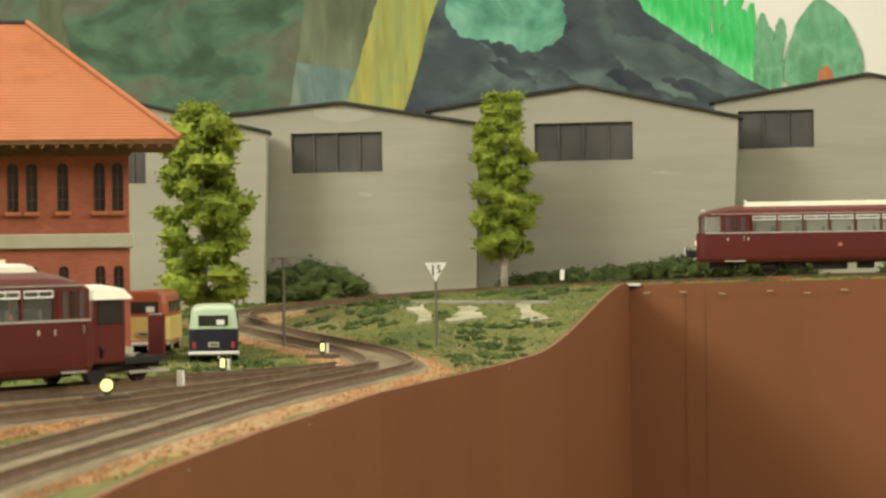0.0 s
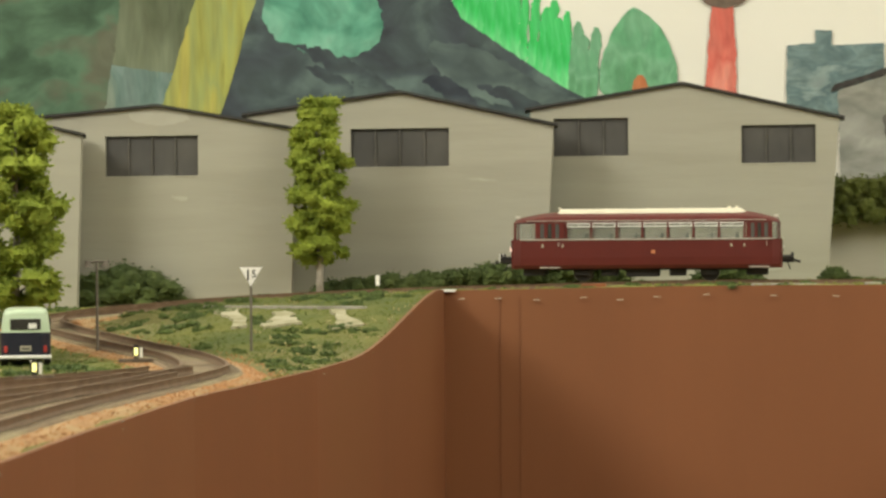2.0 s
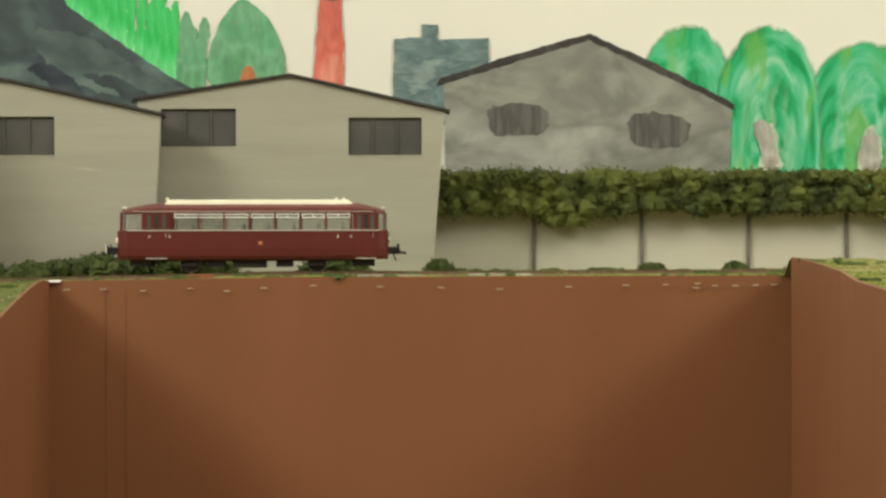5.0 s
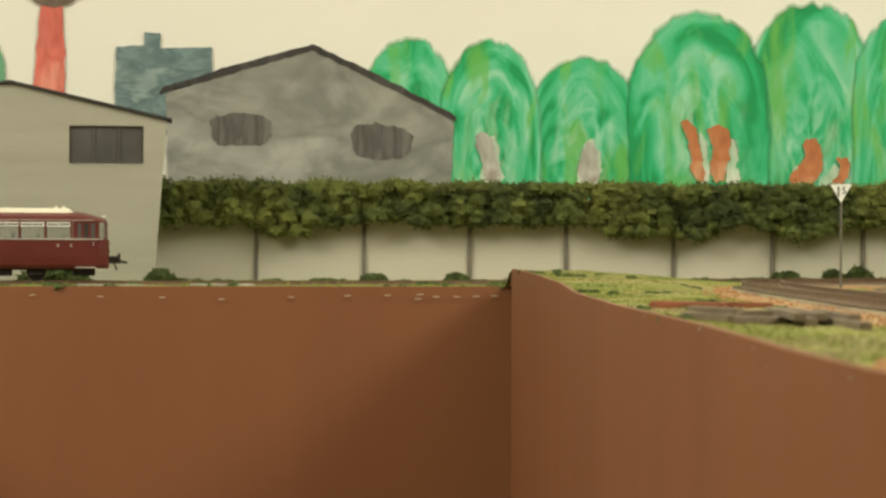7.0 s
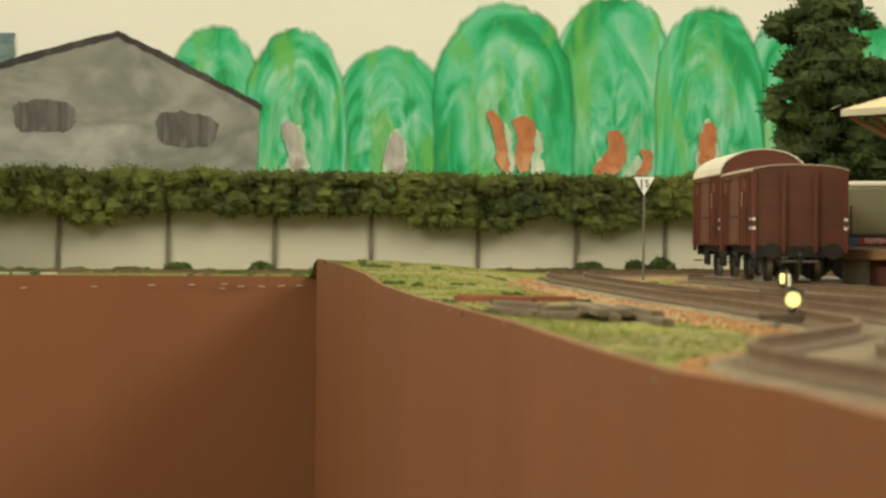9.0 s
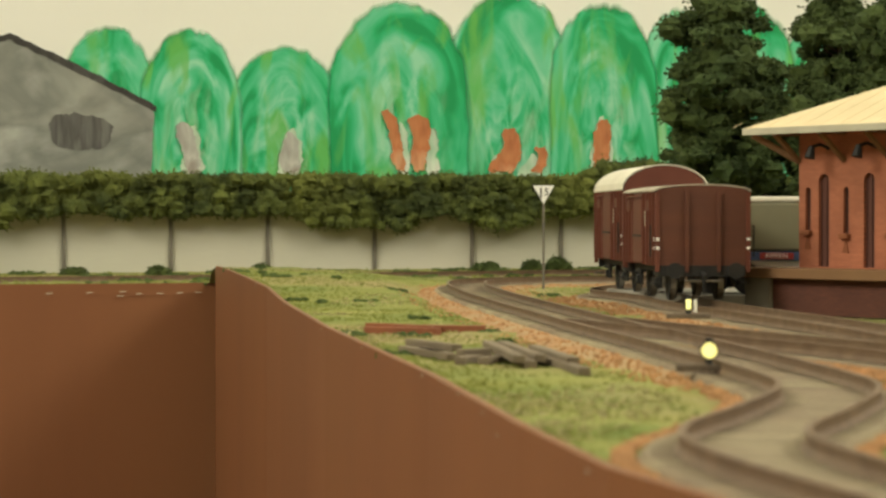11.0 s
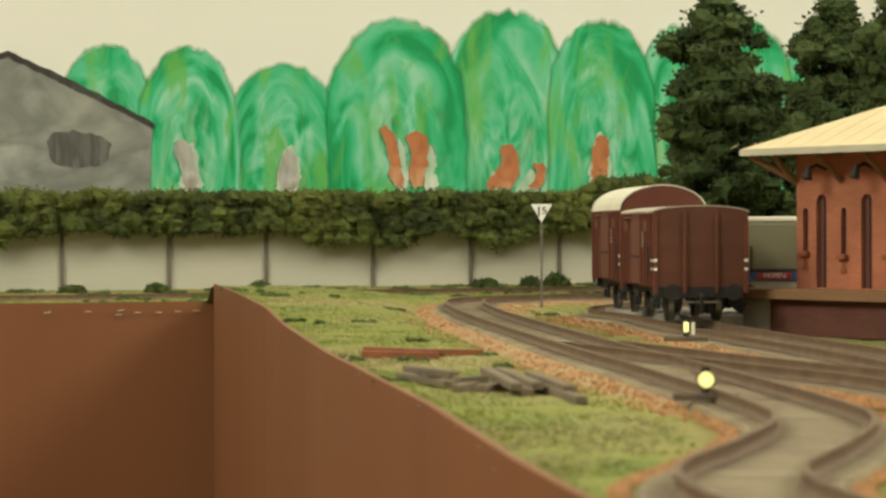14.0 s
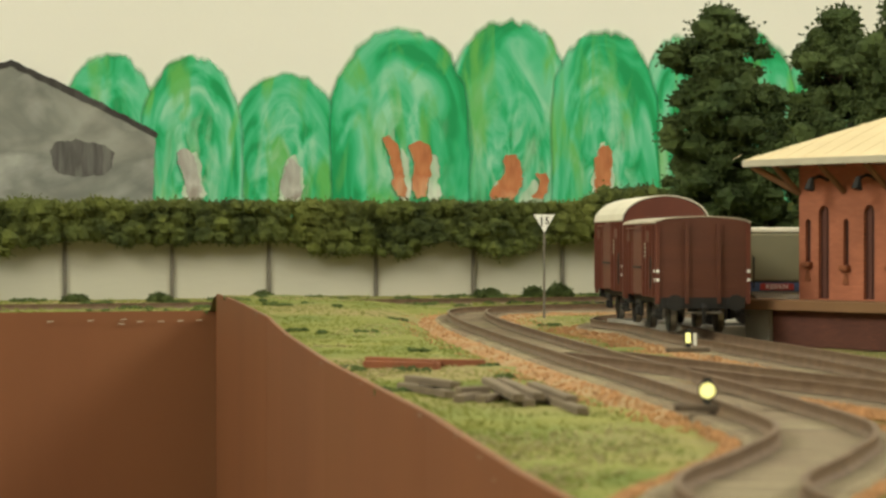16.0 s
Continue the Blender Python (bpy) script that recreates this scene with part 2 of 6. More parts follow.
P = dict(
    hill=wash("paint_dark_green", (0.050, 0.095, 0.058), (0.085, 0.155, 0.098), (0.115, 0.125, 0.085), 15, (0.7, 1, 1.3), 0.5),
    olive=wash("paint_olive", (0.10, 0.12, 0.07), (0.125, 0.145, 0.09), (0.17, 0.20, 0.13), 13, (1.7, 1, 0.5), 0.4),
    yellow=wash("paint_yellow", (0.33, 0.34, 0.085), (0.28, 0.32, 0.11), (0.39, 0.36, 0.08), 14, (2, 1, 0.35)),
    greyblue=wash("paint_grey_blue", (0.17, 0.24, 0.22), (0.12, 0.19, 0.17), (0.2, 0.25, 0.2)),
    slate=wash("paint_slate", (0.045, 0.056, 0.068), (0.062, 0.086, 0.09), (0.11, 0.155, 0.15), 15, (0.7, 1, 1.2), 0.6),
    slate_mid=wash("paint_slate_mid", (0.065, 0.09, 0.092), (0.09, 0.125, 0.122), (0.13, 0.18, 0.165), 15, (0.7, 1, 1.2), 0.6),
    slate_dark=wash("paint_slate_dark", (0.030, 0.038, 0.052), (0.045, 0.056, 0.07), (0.065, 0.08, 0.09), 16, (0.7, 1, 1.2), 0.6),
    pale=wash("paint_pale_wash", (0.36, 0.54, 0.36), (0.50, 0.60, 0.46), (0.60, 0.63, 0.52)),
    teal=wash("paint_teal", (0.085, 0.27, 0.19), (0.13, 0.35, 0.25), (0.18, 0.42, 0.31), 18, (0.8, 1, 1)),
    bright=wash("paint_bright_green", (0.035, 0.48, 0.10), (0.09, 0.56, 0.18), (0.19, 0.62, 0.27), 16, (1.6, 1, 0.5)),
    mid=wash("paint_mid_green", (0.12, 0.34, 0.18), (0.18, 0.40, 0.24), (0.10, 0.28, 0.14), 24, (1, 1, 0.7), 0.25),
    red=wash("paint_red", (0.62, 0.17, 0.13), (0.55, 0.12, 0.09), (0.66, 0.24, 0.18)),
    brown=wash("paint_brown", (0.17, 0.12, 0.09), (0.12, 0.09, 0.07), (0.2, 0.14, 0.1)),
    trunk=wash("paint_orange_brown", (0.50, 0.20, 0.08), (0.44, 0.15, 0.06), (0.56, 0.28, 0.14)),
    greytrunk=wash("paint_grey_trunk", (0.36, 0.34, 0.3), (0.46, 0.45, 0.40), (0.3, 0.26, 0.22)),
    house=wash("paint_blue_house", (0.16, 0.23, 0.23), (0.1, 0.155, 0.165), (0.22, 0.29, 0.28), 30, (0.6, 1, 1.6), 0.8),
    hall=wash("paint_grey_hall", (0.27, 0.27, 0.235), (0.20, 0.205, 0.18), (0.33, 0.33, 0.295), 12, (0.6, 1, 1.4), 0.5),
    line=wash("paint_dark_line", (0.055, 0.05, 0.045), (0.04, 0.036, 0.033), (0.07, 0.065, 0.06)),
    window=wash("paint_dark_window", (0.12, 0.115, 0.105), (0.085, 0.08, 0.073), (0.155, 0.15, 0.135), 40, (1.5, 1, 0.25), 0.2),
)


def crown_paint(name, tones, lime, pale):
    """Gouache laid on in arcs round the middle of a crown, wet in wet, thin at the rim and at the foot."""
    m = bpy.data.materials.new(name)
    m.use_nodes = True
    n, l = m.node_tree.nodes, m.node_tree.links
    b = n["Principled BSDF"]
    b.inputs["Roughness"].default_value = 0.95

    def math_node(op, x, y=None):
        q = n.new("ShaderNodeMath")
        q.operation = op
        for k, v in enumerate((x, y)):
            if v is None:
                continue
            if isinstance(v, (int, float)):
                q.inputs[k].default_value = v
            else:
                l.new(v, q.inputs[k])
        return q.outputs[0]

    def noise_node(vec, scale, detail, distortion):
        q = n.new("ShaderNodeTexNoise")
        q.inputs["Scale"].default_value, q.inputs["Detail"].default_value, q.inputs["Distortion"].default_value = scale, detail, distortion
        l.new(vec, q.inputs["Vector"])
        return q.outputs["Fac"]

    def ramp(fac, *stops):
        q = n.new("ShaderNodeValToRGB")
        el = q.color_ramp.elements
        el[0].position, el[0].color = stops[0][0], (*stops[0][1], 1)
        el[1].position, el[1].color = stops[-1][0], (*stops[-1][1], 1)
        for at, c in stops[1:-1]:
            el.new(at).color = (*c, 1)
        l.new(fac, q.inputs[0])
        return q.outputs[0]

    def mix(fac, a, c):
        q = n.new("ShaderNodeMix")
        q.data_type = "RGBA"
        l.new(fac, q.inputs[0])
        l.new(a, q.inputs[6])
        q.inputs[7].default_value = (*c, 1)
        return q.outputs[2]

    co = n.new("ShaderNodeTexCoord").outputs["Object"]
    rnd = n.new("ShaderNodeObjectInfo").outputs["Random"]
    sep = n.new("ShaderNodeSeparateXYZ")
    l.new(co, sep.inputs[0])
    x, z = sep.outputs[0], sep.outputs[2]
    up = math_node("MULTIPLY", math_node("SUBTRACT", z, 0.36), 1.55)
    r = math_node("SQRT", math_node("ADD", math_node("MULTIPLY", x, x), math_node("MULTIPLY", up, up)))
    cmb = n.new("ShaderNodeCombineXYZ")
    rs = math_node("MAXIMUM", r, 0.05)
    l.new(math_node("MULTIPLY", math_node("DIVIDE", x, rs), 0.62), cmb.inputs[0])
    l.new(math_node("MULTIPLY", math_node("DIVIDE", up, rs), 0.62), cmb.inputs[1])
    l.new(math_node("ADD", math_node("MULTIPLY", r, 2.0), math_node("MULTIPLY", rnd, 37.0)), cmb.inputs[2])
    pos = n.new("ShaderNodeVectorMath")
    pos.operation = "ADD"
    l.new(co, pos.inputs[0])
    off = n.new("ShaderNodeCombineXYZ")
    l.new(math_node("MULTIPLY", rnd, 53.0), off.inputs[1])
    l.new(off.outputs[0], pos.inputs[1])
    arcs = noise_node(cmb.outputs[0], 1.5, 3.2, 1.1)
    rim = ramp(r, (0.55, (0, 0, 0)), (0.95, (1, 1, 1)))
    tone = math_node("SUBTRACT", arcs, math_node("MULTIPLY", rim, 0.06))
    col = ramp(tone, *zip((0.34, 0.41, 0.48, 0.55, 0.66), tones))
    wet = noise_node(pos.outputs[0], 2.2, 4, 0.8)
    col = mix(math_node("MULTIPLY", ramp(wet, (0.53, (0, 0, 0)), (0.66, (1, 1, 1))), 0.8), col, lime)
    foot = math_node("MULTIPLY", ramp(r, (0.25, (1, 1, 1)), (0.80, (0, 0, 0))), ramp(noise_node(pos.outputs[0], 3.4, 5, 1.2), (0.50, (0, 0, 0)), (0.66, (1, 1, 1))))
    col = mix(math_node("MULTIPLY", foot, 0.55), col, pale)
    l.new(col, b.inputs["Base Color"])
    edge = math_node("ADD", math_node("ABSOLUTE", x), 0.0)
    rr = math_node("SQRT", math_node("ADD", math_node("MULTIPLY", edge, edge), math_node("POWER", math_node("MAXIMUM", math_node("MULTIPLY", math_node("SUBTRACT", z, 0.55), 2.22), 0.0), 2.3)))
    dry = math_node("ADD", rr, math_node("MULTIPLY", math_node("SUBTRACT", noise_node(pos.outputs[0], 4, 5, 0.5), 0.5), 0.22))
    l.new(ramp(dry, (0.91, (1, 1, 1)), (1.05, (0.0, 0.0, 0.0))), b.inputs["Alpha"])
    return m


P["crown"] = crown_paint("paint_tree_crown", ((0.012, 0.28, 0.09), (0.024, 0.39, 0.15), (0.065, 0.46, 0.22), (0.125, 0.51, 0.29), (0.27, 0.60, 0.40)), (0.13, 0.42, 0.085), (0.42, 0.62, 0.44))

# ---- mesh helpers ----


def part(name, bm, material, parent=None, label="", smooth=False):
    me = bpy.data.meshes.new(name)
    bmesh.ops.recalc_face_normals(bm, faces=bm.faces)
    bm.to_mesh(me)
    bm.free()
    me.materials.append(material)
    if smooth:
        me.shade_smooth()
    ob = new(name, me)
    ob.parent = parent
    if label:
        ob["label"] = label
    return ob


def thing(name, m, label, category, group="", kind=""):
    ob = new(name)
    ob.empty_display_size = 0.01
    ob.matrix_world = m
    return tagged(ob, label, category, group, kind)


def boxed(bm, cx, cy, cz, sx, sy, sz, bevel=0.0, m=None):
    r = bmesh.ops.create_cube(bm, size=1, matrix=Matrix.Translation((cx, cy, cz)) @ Matrix.Diagonal((sx, sy, sz, 1)))
    vs = r["verts"]
    if bevel:
        es = list({e for v in vs for e in v.link_edges})
        r2 = bmesh.ops.bevel(bm, geom=es, offset=bevel, segments=2, affect="EDGES", profile=0.5)
        vs = list({v for f in r2["faces"] for v in f.verts} | {v for v in vs if v.is_valid})
    if m is not None:
        bmesh.ops.transform(bm, matrix=m, verts=[v for v in vs if v.is_valid])
    return vs


def box(*a, **k):
    bm = bmesh.new()
    boxed(bm, *a, **k)
    return bm


def rod(bm, p, q, r, seg=8, r2=None):
    p, q = Vector(p), Vector(q)
    d = q - p
    m = Matrix.Translation((p + q) / 2) @ d.to_track_quat("Z", "Y").to_matrix().to_4x4()
    bmesh.ops.create_cone(bm, cap_ends=True, segments=seg, radius1=r, radius2=r if r2 is None else r2, depth=d.length, matrix=m)


def rods(*items):
    bm = bmesh.new()
    for it in items:
        rod(bm, *it)
    return bm


def extrude(poly, y0, y1, axis="y"):
    """A closed prism over a polygon in x and z (or y and z), between two depths."""
    bm = bmesh.new()
    put = (lambda a, b, d: (a, d, b)) if axis == "y" else (lambda a, b, d: (d, a, b)) if axis == "x" else (lambda a, b, d: (a, b, d))
    va = [bm.verts.new(put(a, b, y0)) for a, b in poly]
    vb = [bm.verts.new(put(a, b, y1)) for a, b in poly]
    bm.faces.new(va)
    bm.faces.new(vb[::-1])
    for i in range(len(poly)):
        j = (i + 1) % len(poly)
        bm.faces.new((va[i], vb[i], vb[j], va[j]))
    bm.normal_update()
    bmesh.ops.triangulate(bm, faces=[f for f in bm.faces if len(f.verts) > 4], ngon_method="EAR_CLIP")
    return bm


def spline(pts, n=12):
    """Catmull-Rom through the points, n steps a span."""
    p = [Vector(v) for v in pts]
    p = [2 * p[0] - p[1]] + p + [2 * p[-1] - p[-2]]
    out = []
    for i in range(1, len(p) - 2):
        for k in range(n):
            t = k / n
            a, b, c, d = p[i - 1:i + 3]
            out.append(0.5 * ((2 * b) + (c - a) * t + (2 * a - 5 * b + 4 * c - d) * t * t + (3 * b - 3 * c + d - a) * t ** 3))
    return out + [p[-2]]


def sides(path):
    out = []
    for i, v in enumerate(path):
        d = path[min(i + 1, len(path) - 1)] - path[max(i - 1, 0)]
        d.z = 0
        d.normalize()
        out.append(Vector((d.y, -d.x, 0)))
    return out


def sweep(path, section, off=0.0):
    """A section of (across, up) points carried along the path."""
    bm = bmesh.new()
    sd = sides(path)
    rings = [[bm.verts.new(v + s * (off + a) + Vector((0, 0, u))) for a, u in section] for v, s in zip(path, sd)]
    k = len(section)
    for r, q in zip(rings, rings[1:]):
        for i in range(k):
            bm.faces.new((r[i], r[(i + 1) % k], q[(i + 1) % k], q[i]))
    bm.faces.new(rings[0])
    bm.faces.new(rings[-1][::-1])
    return bm


def _ball(sub):
    bm = bmesh.new()
    bmesh.ops.create_icosphere(bm, subdivisions=sub, radius=1)
    bm.verts.ensure_lookup_table()
    v = np.array([tuple(q.co) for q in bm.verts])
    f = np.array([[q.index for q in t.verts] for t in bm.faces])
    bm.free()
    return v, f


BALL = _ball(3), _ball(2)
FLAKE = np.array(((1, 0, 0), (-0.4, 0.9, 0.1), (-0.5, -0.8, 0.15), (0.05, 0.1, 0.85)))
FLAKEF = np.array(((0, 1, 3), (1, 2, 3), (2, 0, 3), (0, 2, 1)))


def foam(name, blobs, leaf, flakes, material, seed, parent=None, label="", fine=1, rough=0.30):
    """Crumbled foam foliage: lumpy cores with many small crumbs on them; blobs are (centre, radii)."""
    rng = np.random.default_rng(seed)
    bv, bf = BALL[fine]
    vs, fs, n = [], [], 0
    for c, r in blobs:
        c, r = np.array(c), np.array(r)
        lump = np.zeros(len(bv))
        for k, a in ((2.6, 0.55), (5.0, 0.35), (9.5, 0.28)):
            d = rng.normal(size=(3, 3)) * k
            lump += a * np.sin(bv @ d[0] + rng.uniform(0, 6)) * np.sin(bv @ d[1] + rng.uniform(0, 6))
        surf = bv * (0.74 + rough * lump[:, None] + rng.normal(size=(len(bv), 1)) * 0.09)
        vs.append(surf * r + c)
        fs.append(bf + n)
        n += len(bv)
        if flakes:
            at = surf[rng.integers(0, len(bv), flakes)] * rng.uniform(0.85, 1.42, (flakes, 1)) * r + c
            rot = np.linalg.qr(rng.normal(size=(flakes, 3, 3)))[0]
            fl = np.einsum("nij,kj->nki", rot, FLAKE) * (leaf * rng.uniform(0.5, 1.4, (flakes, 1, 1))) + at[:, None, :]
            vs.append(fl.reshape(-1, 3))
            fs.append((FLAKEF[None] + 4 * np.arange(flakes)[:, None, None]).reshape(-1, 3) + n)
            n += 4 * flakes
    me = bpy.data.meshes.new(name)
    me.from_pydata(np.concatenate(vs).tolist(), [], np.concatenate(fs).tolist())
    me.materials.append(material)
    ob = new(name, me)
    ob.parent = parent
    if label:
        ob["label"] = label
    return ob


# ---- the room ----
WALL = 1.62


def plain(name, bm, material, label, category):
    return tagged(part(name, bm, material), label, category, kind="structure")


plain("wall_north", box(0, WALL + 0.05, 0.2, 4.4, 0.1, 2.4), M["sky"], "cream painted wall carrying a painted mural", "wall")
plain("wall_south", box(0, -2.05, 0.2, 4.4, 0.1, 2.4), M["room"], "plain cream room wall", "wall")
plain("wall_west", box(-2.25, -0.2, 0.2, 0.1, 3.6, 2.4), M["room"], "plain cream room wall", "wall")
plain("wall_east", box(2.25, -0.2, 0.2, 0.1, 3.6, 2.4), M["room"], "plain cream room wall", "wall")
plain("ceiling", box(0, -0.2, 1.45, 4.4, 3.8, 0.1), M["room"], "plain pale room ceiling", "ceiling")
plain("floor", box(0, -0.2, -1.05, 4.6, 3.8, 0.1), M["roomfloor"], "plain brown room floor", "floor")


made = {}


def chaikin(poly, times=2):
    """Rounds the corners of a closed outline."""
    for _ in range(times):
        out = []
        for (a, b), (c, d) in zip(poly, poly[1:] + poly[:1]):
            out += [(0.75 * a + 0.25 * c, 0.75 * b + 0.25 * d), (0.25 * a + 0.75 * c, 0.25 * b + 0.75 * d)]
        poly = out
    return poly


def mural(name, poly, material, layer, wob=0.0008, seed=0, label="", round_off=2):
    """A flat painted shape with a brushed edge, on the north wall; its origin lies in its middle."""
    poly = chaikin(poly, round_off)
    cx, cz = sum(a for a, b in poly) / len(poly), sum(b for a, b in poly) / len(poly)
    pts = []
    for (a, b), (c, d) in zip(poly, poly[1:] + poly[:1]):
        n = max(1, int(math.hypot(c - a, d - b) / 0.0018))
        for i in range(n):
            t = i / n
            x, z = a + (c - a) * t, b + (d - b) * t
            dx = noise.noise((x * 130, z * 130, seed)) * wob + noise.noise((x * 420, z * 420, seed)) * wob * 0.7
            dz = noise.noise((x * 130, z * 130, seed + 50)) * wob + noise.noise((x * 420, z * 420, seed + 50)) * wob * 0.7
            pts.append((x + dx - cx, z + dz - cz))
    made[layer] = made.get(layer, 0) + 1
    bm = bmesh.new()
    bm.faces.new([bm.verts.new((a, 0, b)) for a, b in pts])
    bm.normal_update()
    bmesh.ops.triangulate(bm, faces=bm.faces, ngon_method="EAR_CLIP")
    ob = part(name, bm, material, mural_root, label)
    ob.location = (cx, WALL - 0.0003 * layer - 0.000006 * made[layer], cz)
    return ob


def painted_crown(x0, x1, top, base, material, layer, seed):
    """A broad painted tree; its own axes run from -1 to 1 across and 0 to 1 up, for the brush strokes."""
    made[layer] = made.get(layer, 0) + 1
    bm = bmesh.new()
    ring = []
    for i in range(97):
        a = math.pi * (1 - i / 96)
        k = 1 + 0.035 * noise.noise((math.cos(a) * 5, math.sin(a) * 5, seed)) + 0.018 * noise.noise((math.cos(a) * 22, math.sin(a) * 22, seed))
        ring.append((math.cos(a) * k, 0.55 + 0.45 * math.sin(a) ** 0.85 * k))
    ring = [(-1.0, 0.0)] + ring + [(1.0, 0.0)]
    bm.faces.new([bm.verts.new((a, 0, b)) for a, b in ring])
    bm.normal_update()
    bmesh.ops.triangulate(bm, faces=bm.faces, ngon_method="EAR_CLIP")
    ob = part("painted_tree", bm, material, mural_root, "green painted broadleaf tree")
    ob.matrix_world = Matrix.Translation(((x0 + x1) / 2, WALL - 0.0003 * layer - 0.000006 * made[layer], base)) @ Matrix.Diagonal(((x1 - x0) / 2, 1, top - base, 1))
    return ob


mural_root = tagged(new("painted_mural"), "hand-painted watercolour mural of hills, trees and houses", "mural", kind="structure")
mural("painted_hill", [(-0.7847, 0.2025), (-0.4569, 0.1899), (-0.4633, 0.1453), (-0.474, 0.082), (-0.4743, 0.0558), (-0.7867, 0.0621)], P["hill"], 1, seed=1, round_off=0, label="dark green painted hill")
mural("painted_field", [(-0.6498, 0.1973), (-0.6234, 0.1963), (-0.636, 0.1624), (-0.6206, 0.1046), (-0.6453, 0.0861), (-0.6569, 0.1286)], P["olive"], 2, seed=2, round_off=0)
mural("painted_field", [(-0.4627, 0.1902), (-0.4011, 0.1878), (-0.4143, 0.1437), (-0.4271, 0.1069), (-0.4715, 0.1194)], P["olive"], 2, seed=3, round_off=0)
mural("painted_field", [(-0.4714, 0.1261), (-0.43, 0.12), (-0.4243, 0.0901), (-0.4333, 0.0773), (-0.4799, 0.0784), (-0.4756, 0.1007)], P["greyblue"], 3, seed=4, round_off=0)
mural("painted_slope", [(-0.3858, 0.1872), (-0.2532, 0.1821), (-0.239, 0.1525), (-0.1958, 0.1222), (-0.1672, 0.1034), (-0.1459, 0.0938), (-0.1465, 0.0491), (-0.4163, 0.0546), (-0.4012, 0.0951), (-0.3852, 0.1539)], P["slate"], 3, seed=6, round_off=0, label="slate grey painted hillside")
mural("painted_stripe", [(-0.4087, 0.1881), (-0.3669, 0.1865), (-0.3799, 0.15), (-0.3907, 0.1133), (-0.3986, 0.0913), (-0.4046, 0.0729), (-0.4469, 0.0739), (-0.4329, 0.1108), (-0.4188, 0.155)], P["yellow"], 4, seed=5, round_off=0, label="yellow painted field strip")
mural("painted_meadow", [(-0.3651, 0.179), (-0.2958, 0.1764), (-0.2888, 0.1433), (-0.2964, 0.1326), (-0.3169, 0.1277), (-0.3394, 0.1295), (-0.3655, 0.1458), (-0.3711, 0.1534)], P["teal"], 4, 0.0025, seed=7)
mural("painted_slope", [(-0.2575, 0.1386), (-0.2246, 0.1321), (-0.1851, 0.1075), (-0.1566, 0.0959), (-0.1818, 0.0912), (-0.2178, 0.0976), (-0.2433, 0.1055), (-0.2613, 0.1278)], P["slate_mid"], 4, 0.002, seed=8, round_off=0)
rnd = random.Random(78)
for i in range(18):
    t = rnd.random()
    x, z = -0.375 + 0.20 * t, 0.155 - 0.075 * t + rnd.uniform(-0.045, 0.012)
    k, w = rnd.uniform(0.016, 0.034), rnd.uniform(0.005, 0.010)
    if x - k < -0.372 or z + 0.6 * k > 0.168 - 0.42 * (x + k + 0.26):
        continue
    mural("painted_brush_stroke", [(x - k, z + 0.5 * k), (x, z + 0.08 * k + w), (x + k, z - 0.5 * k), (x + 0.8 * k, z - 0.6 * k - w * 0.3), (x, z - w), (x - k, z + 0.4 * k)], P[("slate_dark", "slate", "slate_dark", "slate")[i % 4]], 4, 0.0030, seed=300 + i, round_off=1)
rnd = random.Random(77)
for i in range(17):
    t = i / 16
    x = -0.243 + 0.0865 * t
    foot = 0.148 - 0.0485 * t
    tip = 0.196 - 0.042 * t - 0.012 * t * t + rnd.uniform(-0.007, 0.005)
    w = rnd.uniform(0.0028, 0.0044)
    lean = rnd.uniform(0.002, 0.006)
    mural("painted_fir", [(x - w, foot - 0.020), (x - w * 0.9 + lean * 0.5, (foot + tip) / 2), (x - w * 0.7 + lean, tip), (x + w * 0.8 + lean, tip - 0.001), (x + w + lean * 0.5, (foot + tip) / 2), (x + w, foot - 0.020)], P["bright"] if i < 14 else P["mid"], 2, 0.0014, seed=20 + i, round_off=1)
mural("painted_tree", [(-0.1512, 0.0976), (-0.1491, 0.1208), (-0.1435, 0.1385), (-0.1345, 0.1525), (-0.1273, 0.1576), (-0.115, 0.1501), (-0.1046, 0.1337), (-0.0996, 0.1157), (-0.1006, 0.0962)], P["mid"], 5, seed=9)
mural("painted_trunk", [(-0.1299, 0.097), (-0.1279, 0.113), (-0.1208, 0.1146), (-0.1168, 0.0966)], P["trunk"], 6, seed=10)
mural("painted_tower", [(-0.083, 0.0984), (-0.0804, 0.1308), (-0.0781, 0.1596), (-0.0644, 0.1594), (-0.0631, 0.1306), (-0.0629, 0.0982)], P["red"], 4, seed=11, round_off=0, label="red painted water tower")
mural("painted_tower_tank", [(-0.0874, 0.1777), (-0.0864, 0.1615), (-0.0774, 0.1553), (-0.0648, 0.1551), (-0.0529, 0.1614), (-0.0514, 0.1772)], P["brown"], 5, seed=12)
mural("painted_house", [(-0.0325, 0.0764), (-0.0308, 0.131), (-0.0136, 0.1322), (-0.0136, 0.1401), (-0.0029, 0.14), (-0.0029, 0.1306), (0.0295, 0.1313), (0.0293, 0.0759)], P["house"], 4, seed=13, round_off=0, label="blue-grey painted house")
mural("painted_hall", [(0.0022, 0.0371), (0.0005, 0.1019), (0.0931, 0.1313), (0.1837, 0.0879), (0.1822, 0.0368)], P["hall"], 6, seed=14, round_off=0, label="grey painted hall with a dark roof edge")
